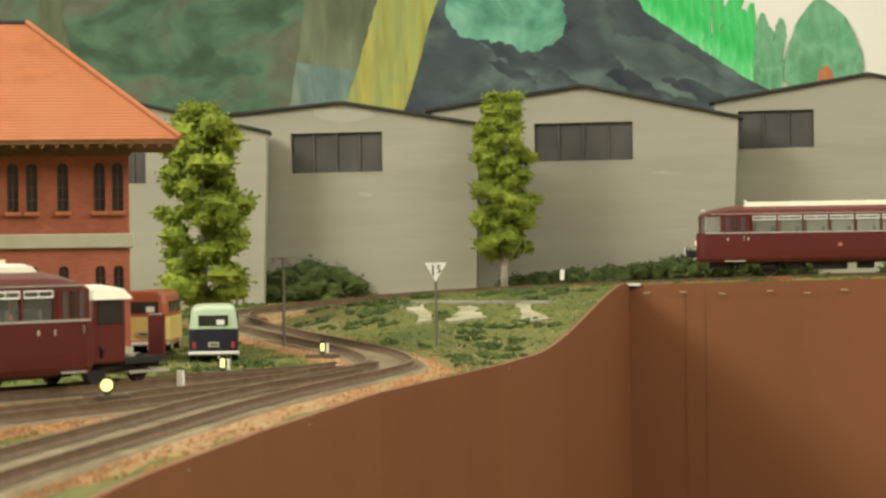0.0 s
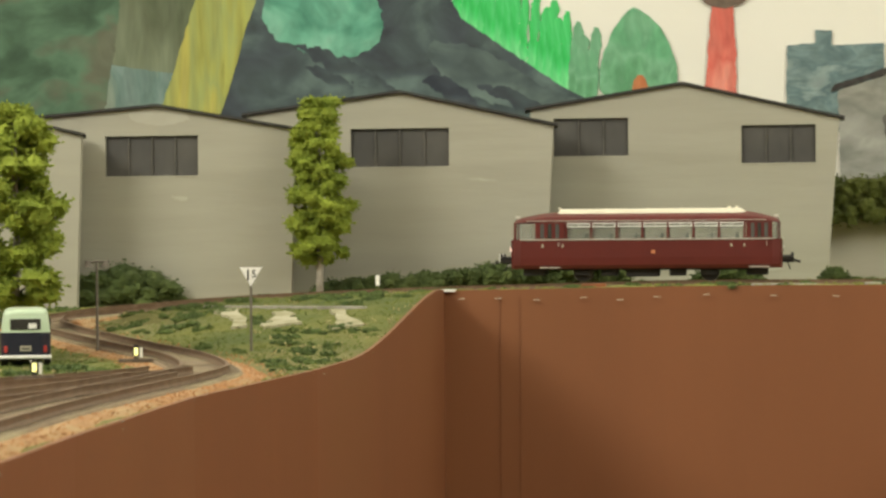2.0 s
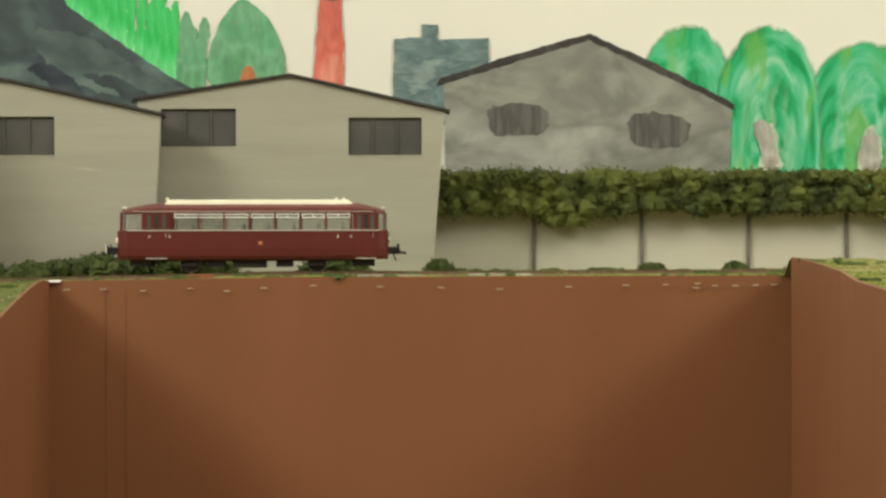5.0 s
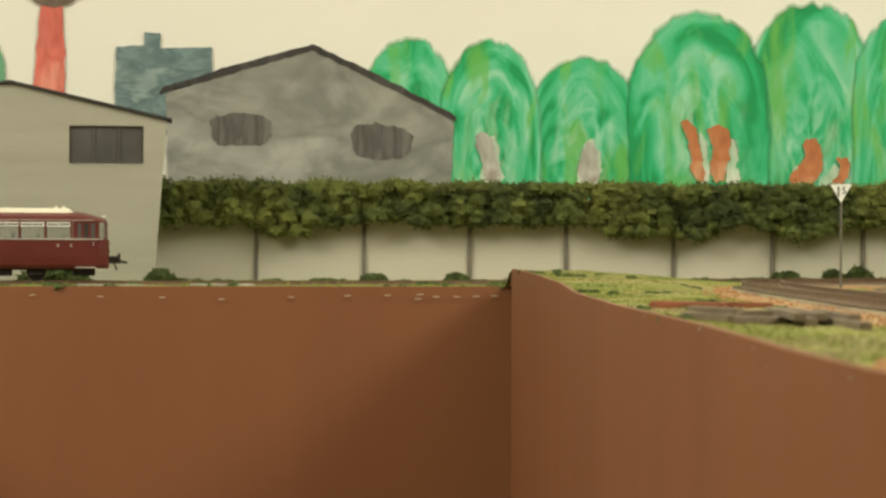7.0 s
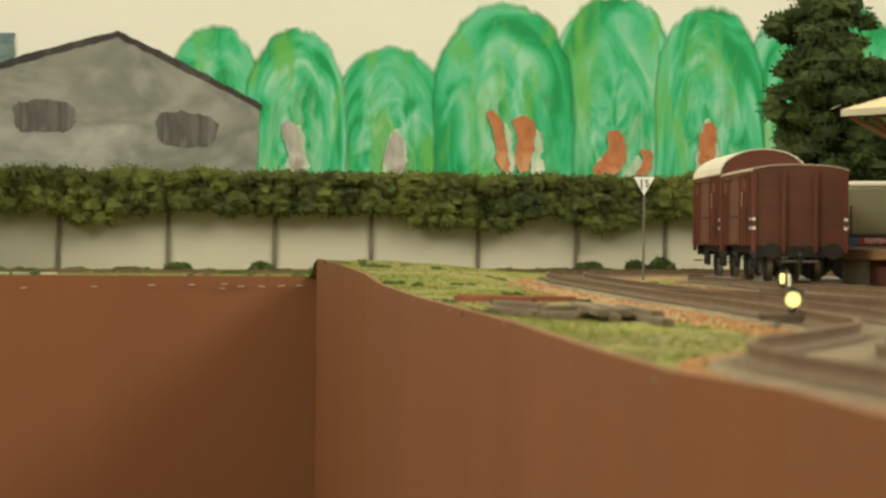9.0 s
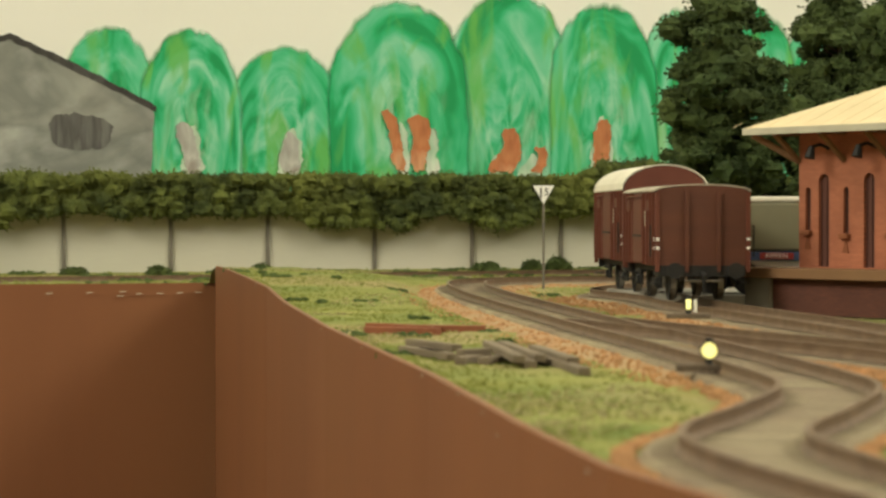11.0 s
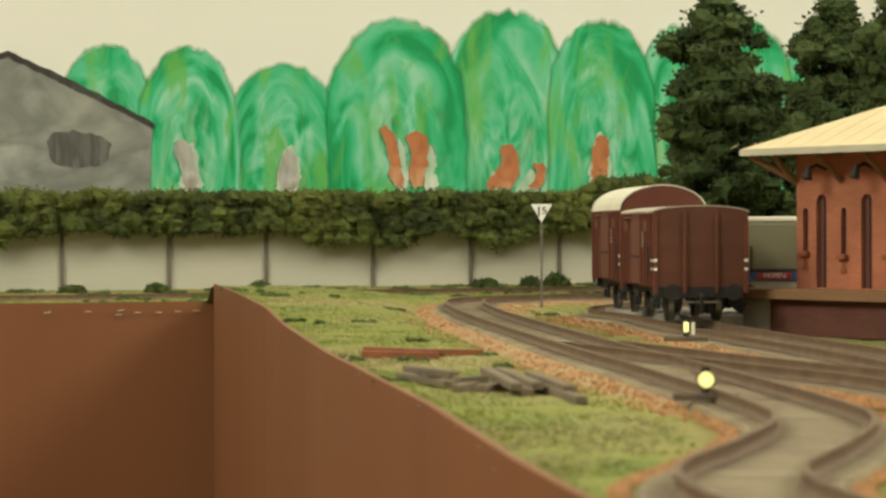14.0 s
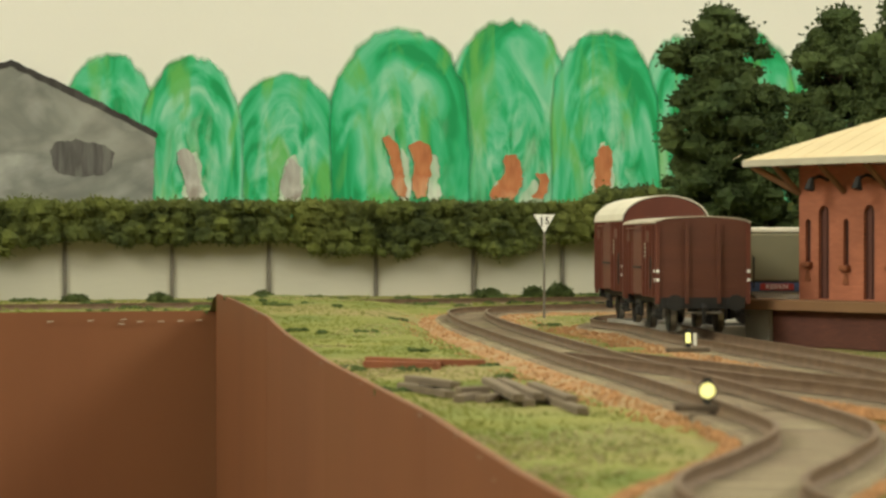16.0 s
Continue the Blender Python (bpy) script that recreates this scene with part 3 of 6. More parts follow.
mural("painted_roof_edge", [(-0.0041, 0.1012), (-0.002, 0.1055), (0.042, 0.1198), (0.0931, 0.1341), (0.1392, 0.1132), (0.1859, 0.0893), (0.1852, 0.0857), (0.1373, 0.1089), (0.0931, 0.1298), (0.0438, 0.1155)], P["line"], 7, seed=15, round_off=0)
mural("painted_window", [(0.0282, 0.0882), (0.0437, 0.0896), (0.0664, 0.0874), (0.0671, 0.0708), (0.0527, 0.0694), (0.0296, 0.0687)], P["window"], 7, 0.002, seed=16, round_off=1)
mural("painted_window", [(0.1175, 0.083), (0.1319, 0.0844), (0.1578, 0.0808), (0.1571, 0.0628), (0.1355, 0.0606), (0.1182, 0.0635)], P["window"], 7, 0.002, seed=17, round_off=1)
TREES = [(0.126, 0.1844, 0.1364), (0.1782, 0.2366, 0.1359), (0.2329, 0.305, 0.1257), (0.2994, 0.3877, 0.1562), (0.3764, 0.4585, 0.164), (0.4489, 0.5167, 0.1583), (0.5109, 0.5579, 0.1552), (0.554, 0.6174, 0.1576), (0.6094, 0.6818, 0.1611), (0.6737, 0.747, 0.1589)]
for i, (x0, x1, top) in enumerate(TREES):
    painted_crown(x0 - 0.005, x1 + 0.005, top + 0.004, 0.01, P["crown"], 2 + i % 2, 40 + i)
for x, w, z in ((0.2085, 0.008, 0.078), (0.2725, 0.0085, 0.078), (0.346, 0.006, 0.082), (0.366, 0.0055, 0.08), (0.409, 0.006, 0.062), (0.4325, 0.010, 0.062), (0.4815, 0.0085, 0.087)):
    mural("painted_light_gap", [(x - w, 0.044), (x - w * 0.7, z - 0.012), (x - w * 0.2, z), (x + w * 0.5, z - 0.004), (x + w, 0.044)], P["pale"], 5, 0.0028, seed=int(x * 1000), round_off=2)
mural("painted_trunk", [(0.2047, 0.0464), (0.2027, 0.0609), (0.196, 0.0752), (0.2033, 0.0808), (0.2099, 0.0718), (0.2138, 0.0465)], P["greytrunk"], 7, 0.0024, seed=120, round_off=1)
mural("painted_trunk", [(0.2652, 0.0473), (0.2658, 0.0655), (0.2713, 0.074), (0.2773, 0.0657), (0.2785, 0.0475)], P["greytrunk"], 7, 0.0024, seed=121, round_off=1)
mural("painted_trunk", [(0.3405, 0.0483), (0.3377, 0.0685), (0.3318, 0.0886), (0.3378, 0.0906), (0.3432, 0.076), (0.3491, 0.0485)], P["trunk"], 7, 0.0024, seed=122, round_off=1)
mural("painted_trunk", [(0.3518, 0.0485), (0.3527, 0.0706), (0.348, 0.0841), (0.3582, 0.0854), (0.365, 0.0793), (0.3608, 0.0486)], P["trunk"], 7, 0.0024, seed=123, round_off=1)
mural("painted_trunk", [(0.4021, 0.0511), (0.4135, 0.0624), (0.4133, 0.0764), (0.4252, 0.0774), (0.4247, 0.0477), (0.4079, 0.0475)], P["trunk"], 7, 0.0024, seed=124, round_off=1)
mural("painted_trunk", [(0.4308, 0.0478), (0.4376, 0.059), (0.4345, 0.0657), (0.4452, 0.0647), (0.4423, 0.0479)], P["trunk"], 7, 0.0024, seed=125, round_off=1)
mural("painted_trunk", [(0.4732, 0.0484), (0.4767, 0.0813), (0.4876, 0.0841), (0.4856, 0.0485)], P["trunk"], 7, 0.0024, seed=126, round_off=1)

# ---- layout: ground, boards ----
LEFT = [(-0.206, 1.33), (-0.186, 0.90), (-0.1860, 0.723), (-0.1738, 0.565), (-0.1618, 0.452), (-0.1535, 0.397), (-0.122, 0.12)]
RIGHT = [(0.178, 1.30), (0.164, 1.05), (0.126, 0.712), (0.1055, 0.49), (0.091, 0.3675), (0.0846, 0.30), (0.086, 0.26), (0.082, 0.22), (0.07, 0.12)]
BACK = 1.33


def lerp(pts, v, key=1, val=0):
    p = sorted(pts, key=lambda q: q[key])
    if v <= p[0][key]:
        return p[0][val]
    for a, b in zip(p, p[1:]):
        if v <= b[key]:
            return a[val] + (b[val] - a[val]) * (v - a[key]) / (b[key] - a[key])
    return p[-1][val]


def smooth(a, b, v):
    t = min(1, max(0, (v - a) / (b - a)))
    return t * t * (3 - 2 * t)


FAR = [(-0.9, -0.038), (-0.5, -0.031), (-0.38, -0.0275), (-0.31, -0.0224), (-0.21, -0.0185), (-0.08, -0.0165), (0.16, -0.016), (0.31, -0.0145), (0.9, -0.014)]


def ground_z(x, y):
    """The height of the bare ground."""
    far = lerp(FAR, x, 0, 1)
    if x > -0.05 and y < 1.34:
        k = smooth(1.305, 1.33, y)
        far -= 0.0013
        return (1 - k) * (-0.0148 + 0.0068 * smooth(0.88, 1.32, y) * smooth(0.32, 0.2, x)) + k * far
    if x <= -0.05 and y < 1.36:
        return far + (-0.0425 - far) * smooth(1.34, 0.98, y) - 0.0013 * smooth(1.365, 1.335, y) * smooth(1.30, 1.33, y)
    return far - 0.0013 * smooth(1.365, 1.335, y)


def surface_z(x, y):
    """The ground's height, sunk under the ballast where a track runs."""
    z = ground_z(x, y)
    d2 = (BEDXYZ[0][:, 0] - x) ** 2 + (BEDXYZ[0][:, 1] - y) ** 2
    i = int(d2.argmin())
    d = math.sqrt(d2[i])
    if d < 0.05:
        z = min(z, BEDXYZ[0][i, 2] - 0.0010 + max(0.0, d - 0.021) * 0.22)
    return z


BEDXYZ = []


def sheet(name, rows, cols, at, material, label, category, bump=0.0007, depth=0.02):
    """A ground sheet, rough on top, with closed sides."""
    bm = bmesh.new()
    g = []
    for j in range(rows + 1):
        r = []
        for i in range(cols + 1):
            x, y = at(i / cols, j / rows)
            z = surface_z(x, y) + noise.noise((x * 40, y * 40, 3)) * bump * 1.5 + noise.noise((x * 170, y * 170, 7)) * bump
            r.append(bm.verts.new((x, y, z)))
        g.append(r)
    for j in range(rows):
        for i in range(cols):
            bm.faces.new((g[j][i], g[j][i + 1], g[j + 1][i + 1], g[j + 1][i]))
    return plain(name, bm, material, label, category)


def board(name, pts, top, label):
    """A thin painted board that follows a line in plan, its top edge at the ground's height."""
    bm = bmesh.new()
    line = []
    for (a, b), (c, d) in zip(pts, pts[1:]):
        n = max(2, int(math.hypot(c - a, d - b) / 0.012))
        line += [(a + (c - a) * i / n, b + (d - b) * i / n) for i in range(n)]
    line.append(pts[-1])
    path = [Vector((x, y, 0)) for x, y in line]
    rings = []
    for v, s in zip(path, sides(path)):
        z = top(v.x, v.y)
        rings.append([bm.verts.new((v.x + s.x * o, v.y + s.y * o, h)) for o, h in ((0, -0.62), (0, z), (0.0016, z), (0.0016, -0.62))])
    for r, q in zip(rings, rings[1:]):
        for i in range(4):
            bm.faces.new((r[i], r[(i + 1) % 4], q[(i + 1) % 4], q[i]))
    bm.faces.new(rings[0])
    bm.faces.new(rings[-1][::-1])
    return plain(name, bm, M["fascia"], label, "fascia")


board("fascia_left", LEFT, lambda x, y: ground_z(x - 0.004, y) + 0.0014, "brown painted fascia board with a sloping top")
board("fascia_back", [(0.21, BACK - 0.001), (-0.206, BACK - 0.001)], lambda x, y: min(-0.0155, ground_z(x, 1.3345) + 0.0009), "brown painted fascia board below the back track")
for jx in [-0.1763, -0.1659]:
    plain("board_joint", box(jx, BACK - 0.00115, -0.20, 0.0005, 0.0003, 0.355), M["joint"], "thin joint strip on the back fascia", "joint")
board("fascia_right", RIGHT[::-1], lambda x, y: ground_z(x + 0.004, y) + 0.0012, "brown painted fascia board beside the grass")

# ---- track ----
GAUGE = 0.0165
BEDS = []
RAILSEC = [(-0.0011, 0), (0.0011, 0), (0.0004, 0.0008), (0.0004, 0.0017), (0.0006, 0.0025), (-0.0006, 0.0025), (-0.0004, 0.0017), (-0.0004, 0.0008)]


def keep_on(p):
    """Holds a point of the ballast behind the boards."""
    if p.y < BACK and p.x > 0:
        p.x = max(p.x, lerp(RIGHT, p.y) + 0.003)
    elif p.y < BACK and p.x < 0:
        p.x = min(p.x, lerp(LEFT, p.y) - 0.003)
    elif -0.206 < p.x < 0.178:
        p.y = max(p.y, BACK + 0.004)
    return p


def track(pts, label, bed=True, width=0.030):
    """Rail top runs through the points."""
    path = spline(pts, 14)
    low = [v - Vector((0, 0, 0.0042)) for v in path]
    root = tagged(new("railway_track"), label, "track", "tracks", "structure")
    if bed:
        bb = bmesh.new()
        rings = []
        for v, s in zip(low, sides(low)):
            w = width * (0.58 + 0.42 * smooth(0.38, 0.62, v.y)) + 0.002 * noise.noise((v.x * 60, v.y * 60, 1))
            rings.append([bb.verts.new(keep_on(v + s * a + Vector((0, 0, u)))) for a, u in ((-w, -0.004), (-0.62 * w, 0.0007), (0.62 * w, 0.0007), (w, -0.004))])
        for r, q in zip(rings, rings[1:]):
            for i in range(3):
                bb.faces.new((r[i], r[i + 1], q[i + 1], q[i]))
        part("ballast_bed", bb, M["ballast"], root, "rust-brown ballast")
        BEDS.append((low, width))
    part("sleeper_bed", sweep(low, [(-0.0142, 0.0003), (-0.0132, 0.0015), (0.0132, 0.0015), (0.0142, 0.0003)]), M["bed"], root, "grey-beige filled track bed")
    for s in (-1, 1):
        part("rail", sweep(low, [(a, u + 0.0017) for a, u in RAILSEC], s * GAUGE / 2), M["rail"], root, "brown rusty rail")
    bm = bmesh.new()
    sd = sides(path)
    acc = 0.0
    for i in range(1, len(low)):
        acc += (low[i] - low[i - 1]).length
        while acc > 0.0075:
            acc -= 0.0075
            s = sd[i]
            boxed(bm, 0, 0, 0, 0.0255, 0.0028, 0.0010, m=Matrix.Translation(low[i] + Vector((0, 0, 0.00108))) @ Matrix.Rotation(math.atan2(s.y, s.x), 4, "Z"))
    sl = part("sleepers", bm, M["oldsleeper"], root, "sand-covered brown wooden sleepers")
    sl["kind"] = "stuff"
    return path


MAIN = track([(0.95, 1.40, -0.0105), (0.6, 1.40, -0.0108), (0.31, 1.40, -0.0126), (0.16, 1.40, -0.0140), (0.0, 1.398, -0.0146), (-0.0774, 1.395, -0.0145)] + [(-0.2146, 1.388, -0.0175), (-0.3116, 1.372, -0.0212), (-0.3635, 1.325, -0.0251), (-0.3848, 1.2691, -0.0275), (-0.3972, 1.2422, -0.0305), (-0.3642, 1.1726, -0.0335), (-0.3025, 1.0646, -0.0365), (-0.2625, 0.999, -0.0385), (-0.2259, 0.8919, -0.0385), (-0.2171, 0.8186, -0.0385), (-0.2161, 0.7599, -0.0385), (-0.2118, 0.6555, -0.0385), (-0.2008, 0.5391, -0.0385), (-0.1925, 0.455, -0.0385), (-0.1815, 0.3623, -0.0385)], "main line track curving through the yard")
YARD = track([(-0.3164, 0.6327, -0.0385), (-0.3013, 0.6724, -0.0385), (-0.2846, 0.7163, -0.0385), (-0.2711, 0.7586, -0.0385), (-0.2537, 0.7975, -0.0385), (-0.2377, 0.836, -0.0385), (-0.2327, 0.8698, -0.0385)], "yard siding holding a parked railbus trailer", width=0.024)
track([(-0.2659, 0.5314, -0.0385), (-0.2565, 0.589, -0.0385), (-0.2455, 0.6378, -0.0385), (-0.2357, 0.703, -0.0385), (-0.2276, 0.7743, -0.0385), (-0.2273, 0.8272, -0.0385)], "yard siding with lit shunting signals", width=0.024)
track([(0.85, 1.27, -0.0105), (0.55, 1.225, -0.0105)] + [(0.3464, 1.1852, -0.0105), (0.3015, 1.1653, -0.0105), (0.2665, 1.1145, -0.0105), (0.232, 0.9441, -0.0105), (0.1937, 0.6708, -0.0105), (0.1786, 0.5483, -0.0105), (0.1624, 0.4357, -0.0105), (0.1519, 0.3956, -0.0105), (0.1303, 0.3548, -0.0105), (0.1093, 0.3185, -0.0105), (0.1018, 0.2822, -0.0105), (0.1005, 0.2295, -0.0105)], "branch track in a tight double curve past grass")
track([(0.60, 1.16, -0.0095), (0.42, 1.12, -0.0095)] + [(0.2942, 0.9737, -0.0097), (0.2753, 0.8614, -0.0097), (0.261, 0.7765, -0.0097), (0.2486, 0.6593, -0.0097), (0.239, 0.5715, -0.0097), (0.2229, 0.4681, -0.0097)], "goods siding carrying two parked wagons", width=0.024)
track([(0.197, 0.6822, -0.0104), (0.2015, 0.5946, -0.0102), (0.2043, 0.5443, -0.01), (0.2091, 0.5015, -0.01), (0.2093, 0.4403, -0.01)], "turnout track leading to the goods shed", width=0.024)

BEDXYZ.append(np.array([tuple(v) for path, _ in BEDS for v in path]))

# ---- ground ----
sheet("ground_left", 150, 110, lambda u, v: ((lambda y: (-0.95 + (lerp(LEFT, y) + 0.95) * u, y))(0.12 + (BACK - 0.12) * v)), M["grassgreen"], "flocked grass ground of the model layout", "ground")
sheet("ground_right", 150, 110, lambda u, v: ((lambda y: (lerp(RIGHT, y) + (0.95 - lerp(RIGHT, y)) * u, y))(0.12 + (1.30 - 0.12) * v)), M["grass"], "flocked grass ground of the model layout", "ground")
sheet("ground_back", 40, 260, lambda u, v: (-0.95 + 1.9 * u, BACK + (WALL - BACK) * v), M["grass"], "flocked grass ground along the back wall", "ground")
sheet("ground_link", 4, 110, lambda u, v: (0.178 + 0.772 * u, 1.30 + 0.03 * v), M["grass"], "strip of flocked grass ground", "ground")

# ---- relief halls ----


def hall(y, depth, base, xl, zl, apex, xr, zr, xrb, windows, label):
    """A low-pitched rendered hall: front wall with openings, side walls, roof felt, windows."""
    cx = (xl + xr) / 2
    root = thing("factory_hall", pose(cx, y, base), label, "building", "row of halls")
    g = lambda x: zl + (apex[1] - zl) * (x - xl) / (apex[0] - xl) if x < apex[0] else apex[1] + (zr - apex[1]) * (x - apex[0]) / (xr - apex[0])
    bm = bmesh.new()

    def piece(poly):
        e = extrude([(a - cx, b - base) for a, b in poly], 0, 0.004)
        me = bpy.data.meshes.new("tmp")
        e.to_mesh(me)
        e.free()
        bm.from_mesh(me)
        bpy.data.meshes.remove(me)

    xs = sorted({xl, apex[0], xr, *[v for w in windows for v in w[:2]]})
    for a, b in zip(xs, xs[1:]):
        w = [q for q in windows if q[0] <= a + 1e-6 and q[1] >= b - 1e-6]
        rb = xrb if b == xr else b
        if w:
            w = w[0]
            piece([(a, base), (b, base), (b, w[2]), (a, w[2])])
            piece([(a, w[3]), (b, w[3]), (b, g(b)), (a, g(a))])
        else:
            piece([(a, base), (rb, base), (b, g(b)), (a, g(a))])
    shift = lambda x: depth * x / y
    for x, xb in ((xl, xl), (xr, xrb)):
        v = [bm.verts.new(p) for p in ((xb - cx, 0.004, 0), (xb + shift(x) - cx, depth, 0), (x + shift(x) - cx, depth, g(x) - base), (x - cx, 0.004, g(x) - base))]
        bm.faces.new(v)
    bmesh.ops.remove_doubles(bm, verts=bm.verts, dist=1e-6)
    wall = part("wall", bm, M["hall"], root, "grey-beige rendered wall")
    ro = bmesh.new()
    o = 0.0022
    for a, b in (((xl - 0.003, g(xl) - 0.0005), apex), (apex, (xr + 0.003, g(xr) - 0.0005))):
        q = [ro.verts.new((p[0] + (shift(p[0]) if d > 0 else 0) - cx, d, p[1] + h - base)) for d in (-o, depth) for h in (0.0002, 0.0017) for p in (a, b)]
        for f in ((0, 1, 3, 2), (4, 6, 7, 5), (0, 2, 6, 4), (1, 5, 7, 3), (2, 3, 7, 6), (0, 4, 5, 1)):
            ro.faces.new([q[i] for i in f])
    part("roof", ro, M["felt"], root, "dark felt roof edge")
    for x0, x1, z0, z1 in windows:
        fr = bmesh.new()
        n = 4 if x1 - x0 > 0.05 else 3
        win = part("window", box((x0 + x1) / 2 - cx, 0.0032, (z0 + z1) / 2 - base, x1 - x0, 0.001, z1 - z0), M["darkglass"], root, "dark multi-pane window")
        for i in range(n):
            w = (x1 - x0) / n
            part("pane", box(x0 + w * (i + 0.5) - cx, 0.0022, (z0 + z1) / 2 - base, w * 0.965, 0.0006, (z1 - z0) * 0.985), M["pane"], win)
        for i in range(1, n):
            part("mullion", box(x0 + (x1 - x0) * i / n - cx, 0.0014, (z0 + z1) / 2 - base, 0.00045, 0.0012, z1 - z0), M["mullion"], win)
        part("sill", box((x0 + x1) / 2 - cx, 0.0002, z0 - 0.0003 - base, x1 - x0 + 0.001, 0.0010, 0.0006, bevel=0.0001), M["chip"], win, "pale chipped sill")
    return root


hall(1.4, 0.03, -0.034, -0.6795, 0.0800, (-0.5608, 0.1010), -0.4258, 0.0693, -0.4291, [(-0.5227, -0.4994, 0.0418, 0.0650)], "grey rendered hall behind the poplar")
hall(1.435, 0.03, -0.032, -0.4860, 0.0796, (-0.3904, 0.0871), -0.3085, 0.0726, -0.3118, [(-0.4219, -0.3664, 0.0470, 0.0703)], "grey rendered hall with one long dark window")
hall(1.47, 0.03, -0.028, -0.3453, 0.0834, (-0.2536, 0.0952), -0.1631, 0.0748, -0.1685, [(-0.2831, -0.2245, 0.0520, 0.0744)], "grey rendered hall with a long window and chipped sill")
hall(1.51, 0.03, -0.022, -0.1814, 0.0862, (-0.0905, 0.1001), 0.0012, 0.0789, -0.0066, [(-0.1675, -0.1228, 0.0584, 0.0809), (-0.0560, -0.0126, 0.0531, 0.0755)], "wide grey rendered hall with two dark windows")


# ---- fence and hedge ----
def fence_bay(x0, x1, i):
    root = thing("concrete_fence_panel", pose((x0 + x1) / 2, 1.575, -0.016), "pale concrete fence panel beside a grey post", "fence", "fence along the back")
    part("panel", box(0, 0, 0.025, x1 - x0 - 0.0015, 0.004, 0.052, bevel=0.0005), M["fence"], root)
    part("post", box((x1 - x0) / 2, -0.001, 0.026, 0.0024, 0.006, 0.053, bevel=0.0004), M["post"], root, "dark grey fence post")


POSTS = [-0.01, 0.0562, 0.1230, 0.1889, 0.2497, 0.3178, 0.3812, 0.4401, 0.502, 0.566, 0.628, 0.69, 0.752, 0.815, 0.88, 0.945]
for i, (a, b) in enumerate(zip(POSTS, POSTS[1:])):
    fence_bay(a, b, i)


def hedge():
    rnd = random.Random(5)
    blobs = []
    x = -0.004
    while x < 0.95:
        low = 0.018 + 0.0045 * noise.noise((x * 34, 4, 2)) + 0.003 * noise.noise((x * 120, 8, 2))
        low -= 0.007 * (smooth(0.265, 0.29, x) - smooth(0.33, 0.35, x)) + 0.007 * (smooth(0.055, 0.064, x) - smooth(0.082, 0.092, x)) + 0.005 * (smooth(0.36, 0.38, x) - smooth(0.41, 0.42, x))
        top = 0.0455 + 0.003 * noise.noise((x * 45, 1, 2)) + 0.010 * (smooth(0.455, 0.468, x) - smooth(0.50, 0.52, x))
        z = low
        while z < top - 0.002:
            r = rnd.uniform(0.0036, 0.0075)
            zc = min(z + r * 0.8, top - r * 0.8)
            blobs.append(((x + rnd.uniform(-0.003, 0.003), 1.564 + rnd.uniform(-0.005, 0.003), zc), (r * 1.15, r, r)))
            z += r * 1.15
        x += 0.0048
    ob = foam("hedge", blobs, 0.00085, 105, M["hedge"], 5)
    return tagged(ob, "long dark olive hedge growing over the fence", "hedge", kind="stuff")


hedge()


def bush(x, y, z, w, h, material, label):
    """A low mound of foam crumbs."""
    seed = int(abs(x * 7919 + y * 104729) * 100)
    rnd = random.Random(seed)
    blobs = [((0, 0, h * 0.35), (w * 0.30, w * 0.2, h * 0.6))]
    for _ in range(int(14 + w * 500)):
        u = rnd.uniform(-1, 1)
        r = rnd.uniform(0.16, 0.30) * h + 0.0012
        zt = (h - r * 0.7) * math.sqrt(max(0.0, 1 - u * u)) * rnd.uniform(0.35, 1.0)
        blobs.append(((u * w * 0.5, rnd.uniform(-0.2, 0.2) * w, zt), (r * 1.3, r * 1.1, r)))
    ob = foam("bush", blobs, 0.0008, 90, material, seed)
    ob.matrix_world = pose(x, y, z)
    return tagged(ob, label, "bush", "bushes")


def tree(x, y, z, h, w, material, tmat, label, seed, leaf=0.0010, clear=0.1, name="tree", slim=True, flakes=150):
    """Trunk, limbs and a crown of many foam clumps with gaps."""
    rnd = random.Random(seed)
    root = thing(name, pose(x, y, z), label, "tree", "trees")
    bm = rods(((0, 0, -0.003), (0.001, 0, h * 0.45), 0.0022, 8, 0.0015), ((0.001, 0, h * 0.45), (0, 0, h * 0.93), 0.0015, 6, 0.0004))
    blobs = []
    n = int(h / 0.0040)
    for i in range(n):
        t = clear + (1 - clear) * (i + 0.5) / n
        if slim:
            prof = (0.90 + 0.10 * math.sin(t * 11 + seed)) * min(1, (t - clear) / 0.15 + 0.55) * min(1, (1.0 - t) / 0.42 + 0.38)
        else:
            prof = (0.86 + 0.20 * math.sin(t * 25 + seed)) * min(1, (1.0 - t) / 0.28 + 0.28)
        for k in range(5):
            a = rnd.uniform(0, 6.28)
            r = w / 2 * prof * rnd.uniform(0.25, 0.80)
            c = (r * math.cos(a), r * math.sin(a), h * t - 0.003)
            if rnd.random() < 0.3:
                rod(bm, (0, 0, max(0.004, c[2] - 0.008)), (c[0] * 0.8, c[1] * 0.8, c[2]), 0.0007, 4, 0.0003)
            q = w * rnd.uniform(0.075, 0.14)
            blobs.append((c, (q, q, q * rnd.uniform(0.6, 0.85))))
    part("trunk", bm, tmat, root, "grey branching trunk")
    foam("crown", blobs, leaf, flakes, material, seed, root, "clumped foam foliage", rough=0.30)
    return root


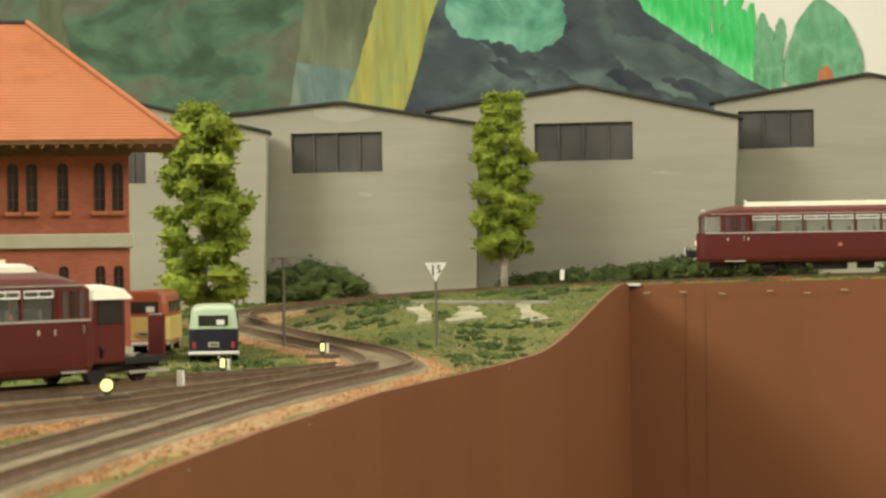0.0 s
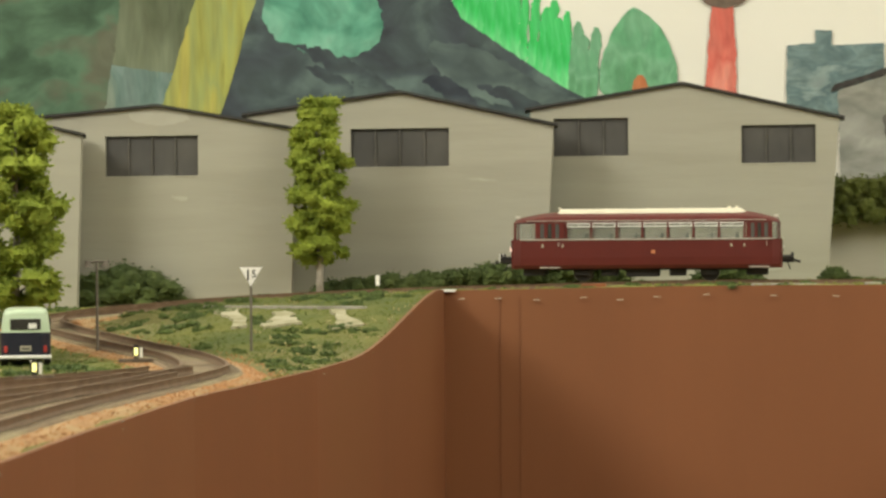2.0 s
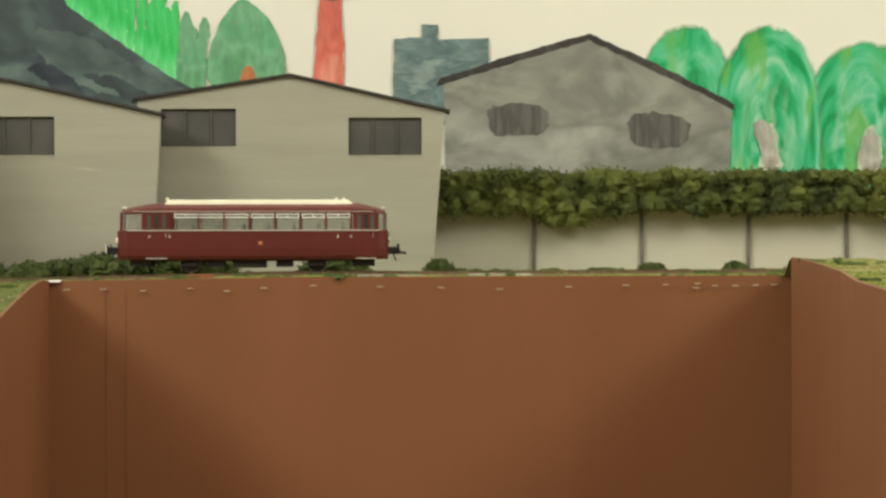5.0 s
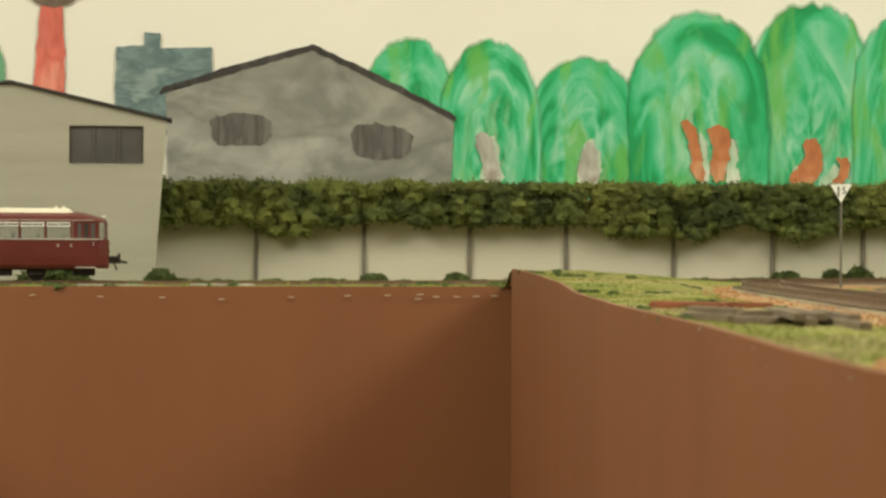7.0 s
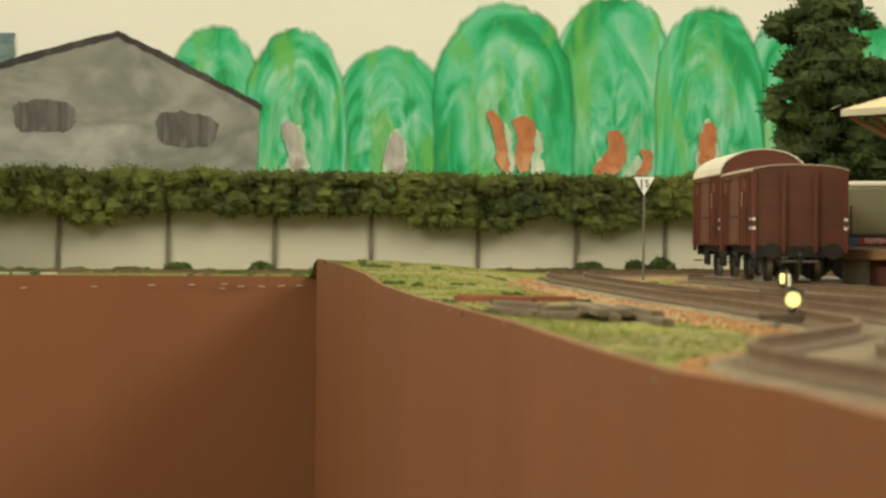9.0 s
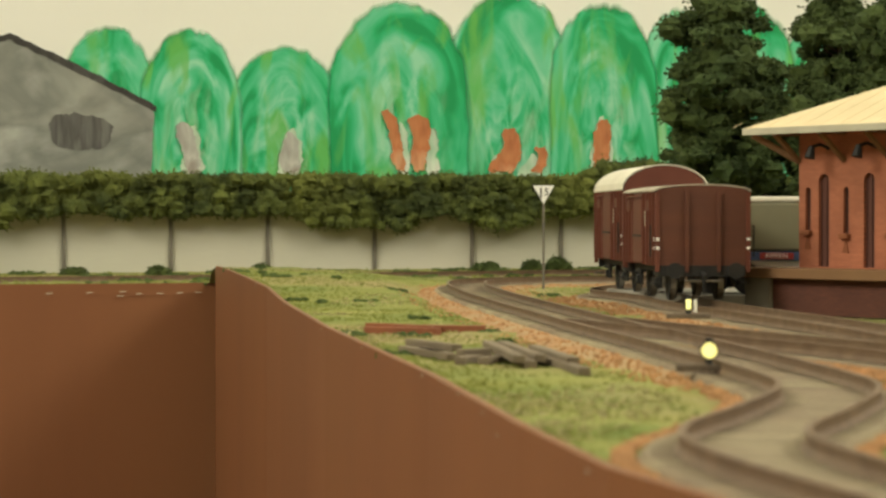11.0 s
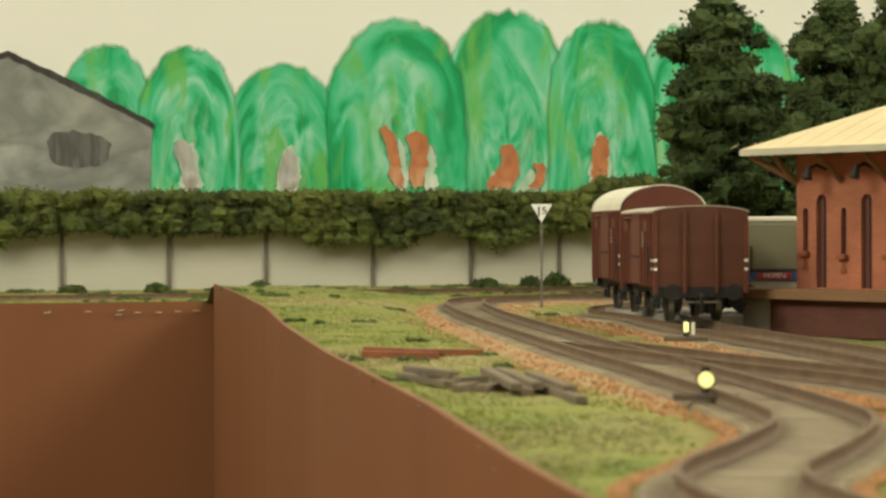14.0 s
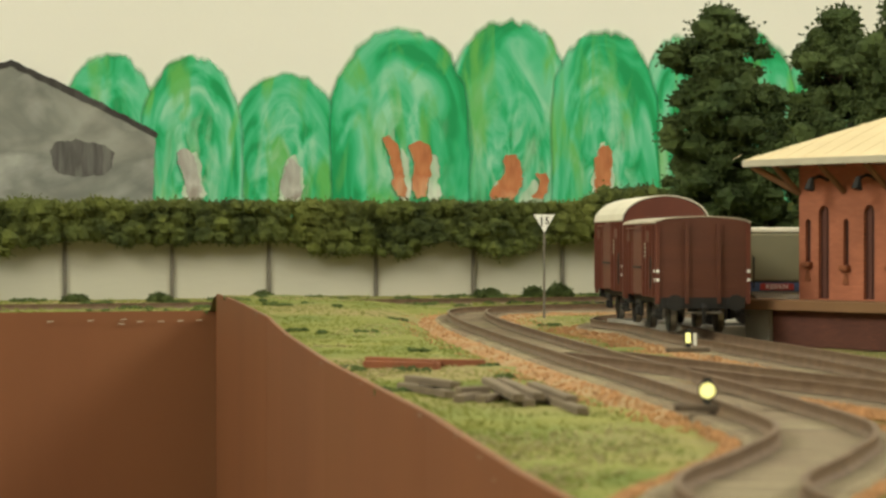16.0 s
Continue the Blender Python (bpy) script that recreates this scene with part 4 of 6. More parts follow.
POPLAR = (-0.3961, 1.1915, -0.0269)
tree(*POPLAR, 0.103, 0.061, M["foliage"], M["trunk"], "bright yellow-green poplar with a slim crown", 3, clear=0.06)
BIRCH = (-0.2929, 1.425, -0.0183)
tree(*BIRCH, 0.110, 0.050, M["foliage"], M["trunk"], "bright green slim tree with a pale trunk", 8, clear=0.16)
DARK = [(0.4509, 1.3, 0.0298), (0.4867, 1.22, 0.0293), (0.4840, 1.12, 0.0286), (0.5131, 1.4, 0.0305), (0.5529, 1.36, 0.0302), (0.4784, 1.42, 0.0306), (0.5747, 1.3, 0.0298)]
for (x, y, z), h, w, sd in zip(DARK, (0.160, 0.152, 0.150, 0.126, 0.145, 0.10, 0.16), (0.078, 0.074, 0.080, 0.066, 0.074, 0.055, 0.08), (11, 12, 13, 14, 15, 16, 17)):
    tree(x, y, -0.014, h, w, M["darkleaf"], M["darktrunk"], "dark green broadleaf tree behind the goods shed", sd, clear=0.06, leaf=0.0011, slim=False)

BUSHES = [(-0.4182, 1.425, -0.0218, 0.05, 0.022), (-0.396, 1.425, -0.0203, 0.045, 0.022), (-0.4079, 1.425, -0.0209, 0.04, 0.026), (-0.4285, 1.425, -0.0217, 0.035, 0.014), (-0.2751, 1.445, -0.017, 0.05, 0.01), (-0.2552, 1.445, -0.0159, 0.05, 0.011), (-0.2354, 1.445, -0.015, 0.04, 0.011)]
WALL_BUSHES = [(-0.234, 1.45, -0.0126, 0.04, 0.01), (-0.2159, 1.45, -0.0135, 0.05, 0.012), (-0.1963, 1.45, -0.0124, 0.05, 0.015), (-0.1785, 1.45, -0.0119, 0.04, 0.014), (-0.1543, 1.45, -0.0119, 0.05, 0.024), (-0.1383, 1.45, -0.0124, 0.035, 0.018), (-0.0643, 1.46, -0.0132, 0.03, 0.012), (-0.0546, 1.46, -0.0133, 0.02, 0.01), (-0.0019, 1.46, -0.0127, 0.014, 0.009), (0.1227, 1.5, -0.0127, 0.012, 0.0065), (0.1724, 1.5, -0.013, 0.011, 0.0065), (0.234, 1.5, -0.012, 0.01, 0.007), (0.3719, 1.5, -0.0101, 0.014, 0.007), (0.4021, 1.5, -0.011, 0.01, 0.008), (0.4165, 1.5, -0.0111, 0.012, 0.01)]
for x, y, z, w, h in BUSHES + WALL_BUSHES:
    bush(x, y, min(z, surface_z(x, y)) - 0.0012, w, h, M["bush"], "dark green foam bush at the foot of a wall")


def bare_patch(y, pts, material, name, label, seed=1):
    """A thin irregular patch on a wall face."""
    rnd = random.Random(seed)
    ring = []
    for (a, b), (c, d) in zip(pts, pts[1:] + pts[:1]):
        for i in range(6):
            t = i / 6
            ring.append((a + (c - a) * t + rnd.uniform(-1, 1) * 0.0007, b + (d - b) * t + rnd.uniform(-1, 1) * 0.0005))
    return tagged(part(name, extrude(ring, y - 0.00012, y), material), label, "patch", kind="structure")


bare_patch(1.51, [(-0.1054, -0.0095), (-0.1154, -0.0021), (-0.0752, 0.0005), (-0.0483, -0.0022), (-0.0349, -0.0049), (-0.0316, -0.009), (-0.0483, -0.0123), (-0.0886, -0.0122)], M["chip"], "bare_plaster_patch", "pale bare plaster at the foot of a wall", 3)
bare_patch(1.47, [(-0.2148, 0.0452), (-0.1983, 0.0442), (-0.197, 0.0429), (-0.2132, 0.0439)], M["chip"], "bare_plaster_patch", "small pale scrape on a wall", 4)
bare_patch(1.435, [(-0.4076, 0.0839), (-0.3734, 0.083), (-0.3711, 0.0794), (-0.382, 0.0763), (-0.3957, 0.0767), (-0.406, 0.0796)], M["chip"], "bare_plaster_patch", "pale plaster repair under a gable", 5)
bare_patch(1.435, [(-0.3826, 0.0354), (-0.3724, 0.0343), (-0.3741, 0.0323), (-0.3809, 0.0331)], M["chip"], "bare_plaster_patch", "small pale scrape on a wall", 6)
bare_patch(1.47, [(-0.2057, -0.0181), (-0.1793, -0.0102), (-0.1787, -0.0115), (-0.2008, -0.0191)], M["chip"], "bare_plaster_patch", "small pale scrape on a wall", 8)


# ---- rolling stock ----
def loft(secs):
    """Closed rings of equal length, one after another, with end caps."""
    bm = bmesh.new()
    rings = [[bm.verts.new(p) for p in r] for r in secs]
    k = len(rings[0])
    for r, q in zip(rings, rings[1:]):
        for i in range(k):
            bm.faces.new((r[i], r[(i + 1) % k], q[(i + 1) % k], q[i]))
    bm.faces.new(rings[0])
    bm.faces.new(rings[-1][::-1])
    return bm


def on_path(path, near, along=0.0, chord=0.03):
    """A pose on a track, its x axis along the rails, a way further on from the place nearest to a point."""
    i = min(range(len(path)), key=lambda k: (path[k].xy - Vector(near)).length)
    d, step = 0.0, 1 if along >= 0 else -1
    while d < abs(along) and 0 < i < len(path) - 1:
        d += (path[i + step] - path[i]).length
        i += step

    def at(s):
        j, e = i, 0.0
        st = 1 if s > 0 else -1
        while e < abs(s) and 0 < j + st < len(path):
            e += (path[j + st] - path[j]).length
            j += st
        return path[j]

    a, b = at(-chord), at(chord)
    d = b - a
    return Matrix.Translation(path[i]) @ Matrix.Rotation(math.atan2(d.y, d.x), 4, "Z")


def wheel(root, x, y, z, r=0.0054, tyre="black"):
    w = part("wheel", rods(((x, y - 0.0012, z), (x, y + 0.0012, z), r, 20)), M[tyre], root)
    part("tread", rods(((x, y - 0.0009, z), (x, y + 0.0009, z), r + 0.0002, 20)), M["steel"], w, "bright steel tread")
    return w


def railbus(m, label, lit=True, lift=0.0030):
    root = thing("railbus", m, label, "railbus", "railbuses")
    ends = ((-0.0735, 0.70, 0.97), (-0.0722, 0.86, 0.99), (-0.068, 0.97, 1.0), (-0.060, 1.0, 1.0), (0.060, 1.0, 1.0), (0.068, 0.97, 1.0), (0.0722, 0.86, 0.99), (0.0735, 0.70, 0.97))
    low = ((-0.0148, 0.0040), (-0.0162, 0.0060), (-0.0165, 0.0100), (-0.0165, 0.0196), (0.0165, 0.0196), (0.0165, 0.0100), (0.0162, 0.0060), (0.0148, 0.0040))
    part("body", loft([[(x, y * w, z) for y, z in low] for x, w, h in ends]), M["busred"], root, "dark red lower body")
    top = ((-0.0161, 0.0288), (-0.0160, 0.0303), (-0.0146, 0.0322), (-0.0105, 0.0340), (-0.005, 0.0349), (0.005, 0.0349), (0.0105, 0.0340), (0.0146, 0.0322), (0.0160, 0.0303), (0.0161, 0.0288))
    rends = ((-0.0722, 0.68, 0.16), (-0.0708, 0.84, 0.34), (-0.0670, 0.95, 0.56), (-0.0580, 1.0, 0.86), (-0.0500, 1.0, 1.0), (0.0530, 1.0, 1.0), (0.0600, 1.0, 0.86), (0.0670, 0.95, 0.56), (0.0708, 0.84, 0.34), (0.0722, 0.68, 0.16))
    roof = part("roof", loft([[(x, y * w, 0.0288 + (z - 0.0288) * h) for y, z in top] for x, w, h in rends]), M["busred"], root, "dark red rounded roof edge")
    hump = ((-0.0105, 0.0340), (-0.0095, 0.0357), (-0.005, 0.0366), (0.005, 0.0366), (0.0095, 0.0357), (0.0105, 0.0340))
    part("roof_panel", loft([[(x, y * w, 0.0338 + (z - 0.0338) * h) for y, z in hump] for x, w, h in ((-0.0485, 0.9, 0.2), (-0.0465, 1, 1), (0.0515, 1, 1), (0.0545, 0.9, 0.2))]), M["busroof"], roof, "cream roof panel")
    for x in (-0.0475, -0.022, 0.001, 0.019, 0.045, 0.049):
        part("roof_vent", rods(((x, 0, 0.0362), (x, 0, 0.0378 if abs(x) > 0.03 else 0.0370), 0.0009, 8)), M["busroof"], roof)
    part("floor", box(0, 0, 0.0190, 0.138, 0.031, 0.0014), M["seat"], root)
    for s in (-1, 1):
        y = s * 0.0164
        part("waist_trim", box(0, y + s * 0.0002, 0.0198, 0.136, 0.0006, 0.0007), M["silver"], root, "silver waist line")
        part("eaves_trim", box(0, s * 0.0162, 0.0300, 0.130, 0.0006, 0.0004), M["silver"], root)
        for xs, w in ((-0.0725, 0.0), (0.0725, 0.0)):
            part("corner_post", box(xs * 0.985, s * 0.0125, 0.0242, 0.0012, 0.0012, 0.0094), M["busred"], root)
        edges = [-0.0432 + 0.01377 * i for i in range(8)]
        for x in edges:
            part("pillar", box(x, s * 0.0161, 0.0242, 0.0011, 0.0008, 0.0094), M["busred"], root)
        for dx0, dx1 in ((-0.0600, -0.0442), (0.0542, 0.0680)):
            door = part("door", box((dx0 + dx1) / 2, s * 0.0160, 0.0242, dx1 - dx0, 0.0007, 0.0094), M["busred"], root)
            for k in range(3):
                x = dx0 + (dx1 - dx0) * (0.24 + 0.26 * k)
                part("door_window", box(x, s * 0.0163, 0.0244, 0.0021, 0.0005, 0.0078), M["darkglass"] if k == 1 else M["pane"], door)
            part("door_handle", box(dx1 - 0.003, s * 0.0168, 0.0172, 0.0004, 0.0006, 0.0022), M["silver"], root)
            part("step_board", box((dx0 + dx1) / 2, s * 0.0158, 0.0046, 0.0110, 0.0014, 0.0006), M["silver"], root, "pale step board")
        for x0, x1 in zip(edges, edges[1:]):
            c, w = (x0 + x1) / 2, x1 - x0 - 0.0014
            win = part("window", box(c, s * 0.0159, 0.0242, w, 0.0002, 0.0088), M["glasspane"], root)
            fr = bmesh.new()
            for dz, h in ((0.0286, 0.0005), (0.0268, 0.0005)):
                boxed(fr, c, s * 0.0164, dz, w, 0.0005, h)
            for dx in (-w / 2 + 0.0002, 0, w / 2 - 0.0002):
                boxed(fr, c + dx, s * 0.0164, 0.0277, 0.0004, 0.0005, 0.0018)
            part("window_frame", fr, M["white"], win, "white top-hung vent frame")
            part("seat_back", box(c + 0.003, s * 0.0095, 0.0212, 0.0016, 0.010, 0.0042, bevel=0.0004), M["seat"], root, "grey seat back")
        part("cab_glass", box(-0.066, s * 0.0150, 0.0242, 0.0085, 0.0002, 0.0086), M["glasspane"], root)
        part("cab_glass", box(0.0700, s * 0.0145, 0.0242, 0.0040, 0.0002, 0.0086), M["glasspane"], root)
        part("emblem", box(0.004, s * 0.0167, 0.0130, 0.0022, 0.0002, 0.0018), M["tile"], root, "small pale emblem")
        for x in (-0.045, 0.053, -0.056, 0.046):
            part("class_mark", box(x, s * 0.0167, 0.0165, 0.0009, 0.0002, 0.0016), M["stoneband"], root)
    for e in (-1, 1):
        part("front_glass", box(e * 0.0718, 0, 0.0242, 0.0003, 0.0215, 0.0086), M["glasspane"], root)
        for y in (-0.0037, 0.0037):
            part("front_post", box(e * 0.0722, y, 0.0242, 0.0009, 0.0008, 0.0094), M["busred"], root)
        part("front_trim", box(e * 0.0737, 0, 0.0198, 0.0004, 0.0232, 0.0007), M["silver"], root)
        for y in (-0.0075, 0.0075):
            part("headlight", rods(((e * 0.0728, y, 0.0145), (e * 0.0744, y, 0.0145), 0.0014, 12)), M["headlamp"] if lit and e < 0 else M["silver"], root)
            bf = part("buffer", rods(((e * 0.0725, y * 1.28, 0.0098), (e * 0.0785, y * 1.28, 0.0098), 0.0010, 8)), M["black"], root)
            part("buffer_head", rods(((e * 0.0785, y * 1.28, 0.0098), (e * 0.0795, y * 1.28, 0.0098), 0.0026, 12)), M["black"], bf)
            if e < 0:
                ring = bmesh.new()
                for dy, dz, sy, sz in ((0, 0.0021, 0.0046, 0.0005), (0, -0.0021, 0.0046, 0.0005), (0.0021, 0, 0.0005, 0.0046), (-0.0021, 0, 0.0005, 0.0046)):
                    boxed(ring, e * 0.0797, y * 1.28 + dy, 0.0098 + dz, 0.0004, sy, sz)
                part("buffer_rim", ring, M["white"], bf, "white buffer rim")
        part("top_light", rods(((e * 0.0695, 0, 0.0318), (e * 0.0718, 0, 0.0318), 0.0011, 10)), M["silver"], root)
        part("coupling", rods(((e * 0.073, 0, 0.0080), (e * 0.080, 0, 0.0080), 0.0012, 6), ((e * 0.080, 0, 0.0080), (e * 0.0835, 0, 0.0072), 0.0007, 6), ((e * 0.076, 0, 0.0078), (e * 0.078, 0.001, 0.0032), 0.0004, 6)), M["black"], root)
    part("underframe", box(0, 0, 0.0042, 0.132, 0.022, 0.0024), M["black"], root, "black underframe")
    for x, sx, sz in ((-0.002, 0.018, 0.0034), (0.017, 0.009, 0.0026), (-0.020, 0.009, 0.0024), (0.060, 0.012, 0.002), (-0.061, 0.012, 0.002)):
        part("equipment_box", box(x, -0.0085, 0.0052, sx, 0.006, sz + 0.002, bevel=0.0004), M["black"], root)
        part("equipment_box", box(x, 0.0085, 0.0052, sx, 0.006, sz + 0.002, bevel=0.0004), M["black"], root)
    for x in (-0.0345, 0.0345):
        for y in (-0.0078, 0.0078):
            wheel(root, x, y, 0.0052, 0.0052)
            part("axle_box", box(x, y * 1.42, 0.0048, 0.0085, 0.0016, 0.0030, bevel=0.0004), M["black"], root)
            part("leaf_spring", box(x, y * 1.50, 0.0072, 0.0150, 0.0010, 0.0014, bevel=0.0003), M["black"], root)
        part("axle", rods(((x, -0.0078, 0.0052), (x, 0.0078, 0.0052), 0.0008, 8)), M["black"], root)
    for ob in root.children:
        if ob.name.split(".")[0] not in ("wheel", "axle", "axle_box", "leaf_spring", "equipment_box"):
            ob.location.z += lift
    return root


BUS_POSE = on_path(MAIN, (-0.105, 1.39)) @ pose(0, 0, 0, 0, 0, 180)
railbus(BUS_POSE, "dark red two-axle railbus with a cream roof panel")
railbus(on_path(YARD, (-0.283, 0.729), -0.082), "parked dark red railbus trailer in the yard", False, 0.0)


def motor_trolley(m):
    """Small cab with a flat loading deck."""
    root = thing("track_motor_car", m, "small red track motor car with a cream curved roof", "motor car")
    part("cab", box(-0.0095, 0, 0.0160, 0.019, 0.0230, 0.0200, bevel=0.0008), M["busred"], root)
    part("cab_window", box(-0.008, 0, 0.0215, 0.012, 0.0234, 0.0072), M["darkglass"], root)
    part("cab_window", box(0, 0, 0.0215, 0.0006, 0.018, 0.0068), M["darkglass"], root)
    part("cab_roof", extrude([(-0.0128, 0.0254), (-0.009, 0.0285), (0, 0.0298), (0.009, 0.0285), (0.0128, 0.0254)], -0.0205, 0.0022, "x"), M["busroof"], root, "cream curved roof")
    part("deck", box(0.010, 0, 0.0066, 0.022, 0.023, 0.0020), M["black"], root)
    part("deck_rail", box(0.0115, 0, 0.0030, 0.021, 0.0232, 0.0008), M["silver"], root)
    part("headboard", box(0.0195, -0.0085, 0.0135, 0.0016, 0.0060, 0.0140, bevel=0.0005), M["busred"], root, "red headboard")
    for x in (-0.012, 0.010):
        for y in (-0.0078, 0.0078):
            wheel(root, x, y, 0.0042, 0.0042)
    part("underframe", box(0, 0, 0.0055, 0.040, 0.018, 0.003), M["black"], root)
    for y in (-0.008, 0.008):
        part("rear_mark", box(0.0002, y, 0.0125, 0.0006, 0.0040, 0.0010), M["stoneband"], root)
    return root


motor_trolley(on_path(YARD, (-0.278, 0.7419), -0.004, 0.015))


def goods_wagon(m, length, eave, rise, roofmat, label):
    root = thing("goods_wagon", m, label, "wagon", "covered goods wagons")
    w, z0 = 0.0310, 0.0116
    h = eave - z0
    hl = length / 2
    arc = [(-w / 2, eave)] + [(-w / 2 * math.cos(math.pi * i / 12), eave + rise * math.sin(math.pi * i / 12)) for i in range(1, 12)] + [(w / 2, eave)]
    part("body", extrude([(-w / 2 + 0.0006, z0)] + [(a * 0.96, b - 0.0004) for a, b in arc] + [(w / 2 - 0.0006, z0)], -hl + 0.0006, hl - 0.0006, "x"), M["wagon"], root, "red-brown body")
    outer = [(a * 1.04, b + 0.0005) for a, b in arc]
    part("roof", extrude(outer + [(a * 1.02, b + 0.0001) for a, b in arc[::-1]], -hl - 0.0006, hl + 0.0006, "x"), roofmat, root, "pale curved roof")
    n = 9
    for e in (-1, 1):
        for i in range(n):
            part("plank", box(e * (hl - 0.0001), 0, z0 + h * (i + 0.5) / n, 0.0008, w, h / n - 0.00010), M["wagonend"], root)
        part("end_arch", extrude([(a * 0.985, b) for a, b in arc], e * hl - 0.0004, e * hl + 0.0003, "x"), M["wagonend"] if rise < 0.004 else M["wagon"], root)
        for y in (-w * 0.17, w * 0.17):
            part("end_post", box(e * (hl + 0.0007), y, z0 + h / 2 - 0.001, 0.0010, 0.0012, h + 0.002), M["wagonend"], root)
        for y in (-w / 2 + 0.0005, w / 2 - 0.0005):
            part("corner_post", box(e * (hl + 0.0003), y, z0 + h / 2 - 0.001, 0.0012, 0.0014, h + 0.002), M["wagon"], root)
            for k in (0.36, 0.24):
                part("white_mark", box(e * (hl + 0.0010), y, z0 + h * k, 0.0003, 0.0011, 0.0010), M["white"], root)
                part("white_mark", box(e * (hl - 0.0012), y * 1.06, z0 + h * k, 0.0011, 0.0003, 0.0010), M["white"], root)
        for y in (-0.010, 0.010):
            bf = part("buffer", rods(((e * hl, y, 0.0100), (e * (hl + 0.0055), y, 0.0100), 0.0011, 8)), M["black"], root)
            part("buffer_head", rods(((e * (hl + 0.0055), y, 0.0100), (e * (hl + 0.0064), y, 0.0100), 0.0027, 12)), M["black"], bf)
        part("buffer_beam", box(e * (hl - 0.0002), 0, 0.0098, 0.0016, 0.028, 0.0036), M["black"], root)
        part("brake_pipe", rods(((e * (hl + 0.0008), -0.006, 0.0066), (e * (hl + 0.0008), 0.006, 0.0066), 0.0004, 6)), M["steel"], root)
        part("coupling", rods(((e * hl, 0, 0.0090), (e * (hl + 0.007), 0, 0.0080), 0.0009, 6), ((e * (hl + 0.003), 0, 0.008), (e * (hl + 0.003), 0, 0.003), 0.0006, 6)), M["black"], root)
    for s in (-1, 1):
        for i in range(n):
            part("side_plank", box(0, s * (w / 2 - 0.0003), z0 + h * (i + 0.5) / n, length - 0.001, 0.0007, h / n - 0.00018), M["wagon"], root)
        door = part("sliding_door", box(0, s * (w / 2 + 0.0004), z0 + h * 0.47, length * 0.27, 0.0009, h * 0.9, bevel=0.0002), M["wagon"], root)
        part("door_rail", box(length * 0.1, s * (w / 2 + 0.0008), z0 + h * 0.95, length * 0.5, 0.0006, 0.0007), M["wagon"], door)
        part("door_bar", box(0, s * (w / 2 + 0.0010), z0 + h * 0.4, length * 0.25, 0.0004, 0.0007), M["black"], door)
        for k in (-0.46, -0.37, -0.28, -0.17, 0.17, 0.28, 0.37, 0.46):
            part("side_post", box(length * k, s * (w / 2 + 0.0004), z0 + h / 2, 0.0011, 0.0010, h), M["wagon"], root)
        for k in (-0.30, 0.30):
            part("vent_flap", box(length * k, s * (w / 2 + 0.0003), z0 + h * 0.83, 0.0080, 0.0008, 0.0036), M["wagonend"], root)
        for k in range(4):
            part("lettering_bar", box(-length * 0.22, s * (w / 2 + 0.0003), z0 + h * (0.56 + 0.055 * k), 0.0048, 0.0003, 0.0006), M["stoneband"], root)
        part("sole_bar", box(0, s * 0.0115, 0.0105, length, 0.0014, 0.0022), M["black"], root)
        part("step", box(-hl + 0.006, s * 0.0145, 0.0058, 0.006, 0.003, 0.0005), M["black"], root)
        part("step", box(hl - 0.006, s * 0.0145, 0.0058, 0.006, 0.003, 0.0005), M["black"], root)
        part("handrail", rods(((-hl + 0.001, s * (w / 2 + 0.0016), z0 + 0.003), (-hl + 0.001, s * (w / 2 + 0.0016), z0 + h * 0.55), 0.00028, 6)), M["black"], root)
        for x in (-length * 0.29, length * 0.29):
            wheel(root, x, s * 0.0079, 0.0056, 0.0056)
            part("axle_guard", box(x, s * 0.0118, 0.0068, 0.0060, 0.0010, 0.0056), M["black"], root)
            part("axle_box", box(x, s * 0.0126, 0.0058, 0.0030, 0.0018, 0.0030, bevel=0.0004), M["black"], root)
            part("leaf_spring", box(x, s * 0.0124, 0.0088, 0.0130, 0.0010, 0.0012), M["black"], root)
            part("brake_shoe", box(x + 0.0064, s * 0.0079, 0.0056, 0.0012, 0.0022, 0.0040), M["black"], root)
    return root


WU = Vector((0.166, 0.986, 0)).normalized()
WN = Vector((0.2666, 0.792, -0.0097))
for along, ln, eave, rise, rm, lb in ((0.038, 0.076, 0.0357, 0.0022, M["oldroof"], "red-brown covered goods wagon with a flat arched roof"), (0.134, 0.082, 0.0372, 0.0092, M["busroof"], "red-brown covered goods wagon with a cream barrel roof")):
    c = WN + WU * along + Vector((0.0018 if along > 0.1 else 0, 0, 0))
    goods_wagon(Matrix.Translation(c) @ Matrix.Rotation(math.radians(80.4), 4, "Z"), ln, eave, rise, rm, lb)


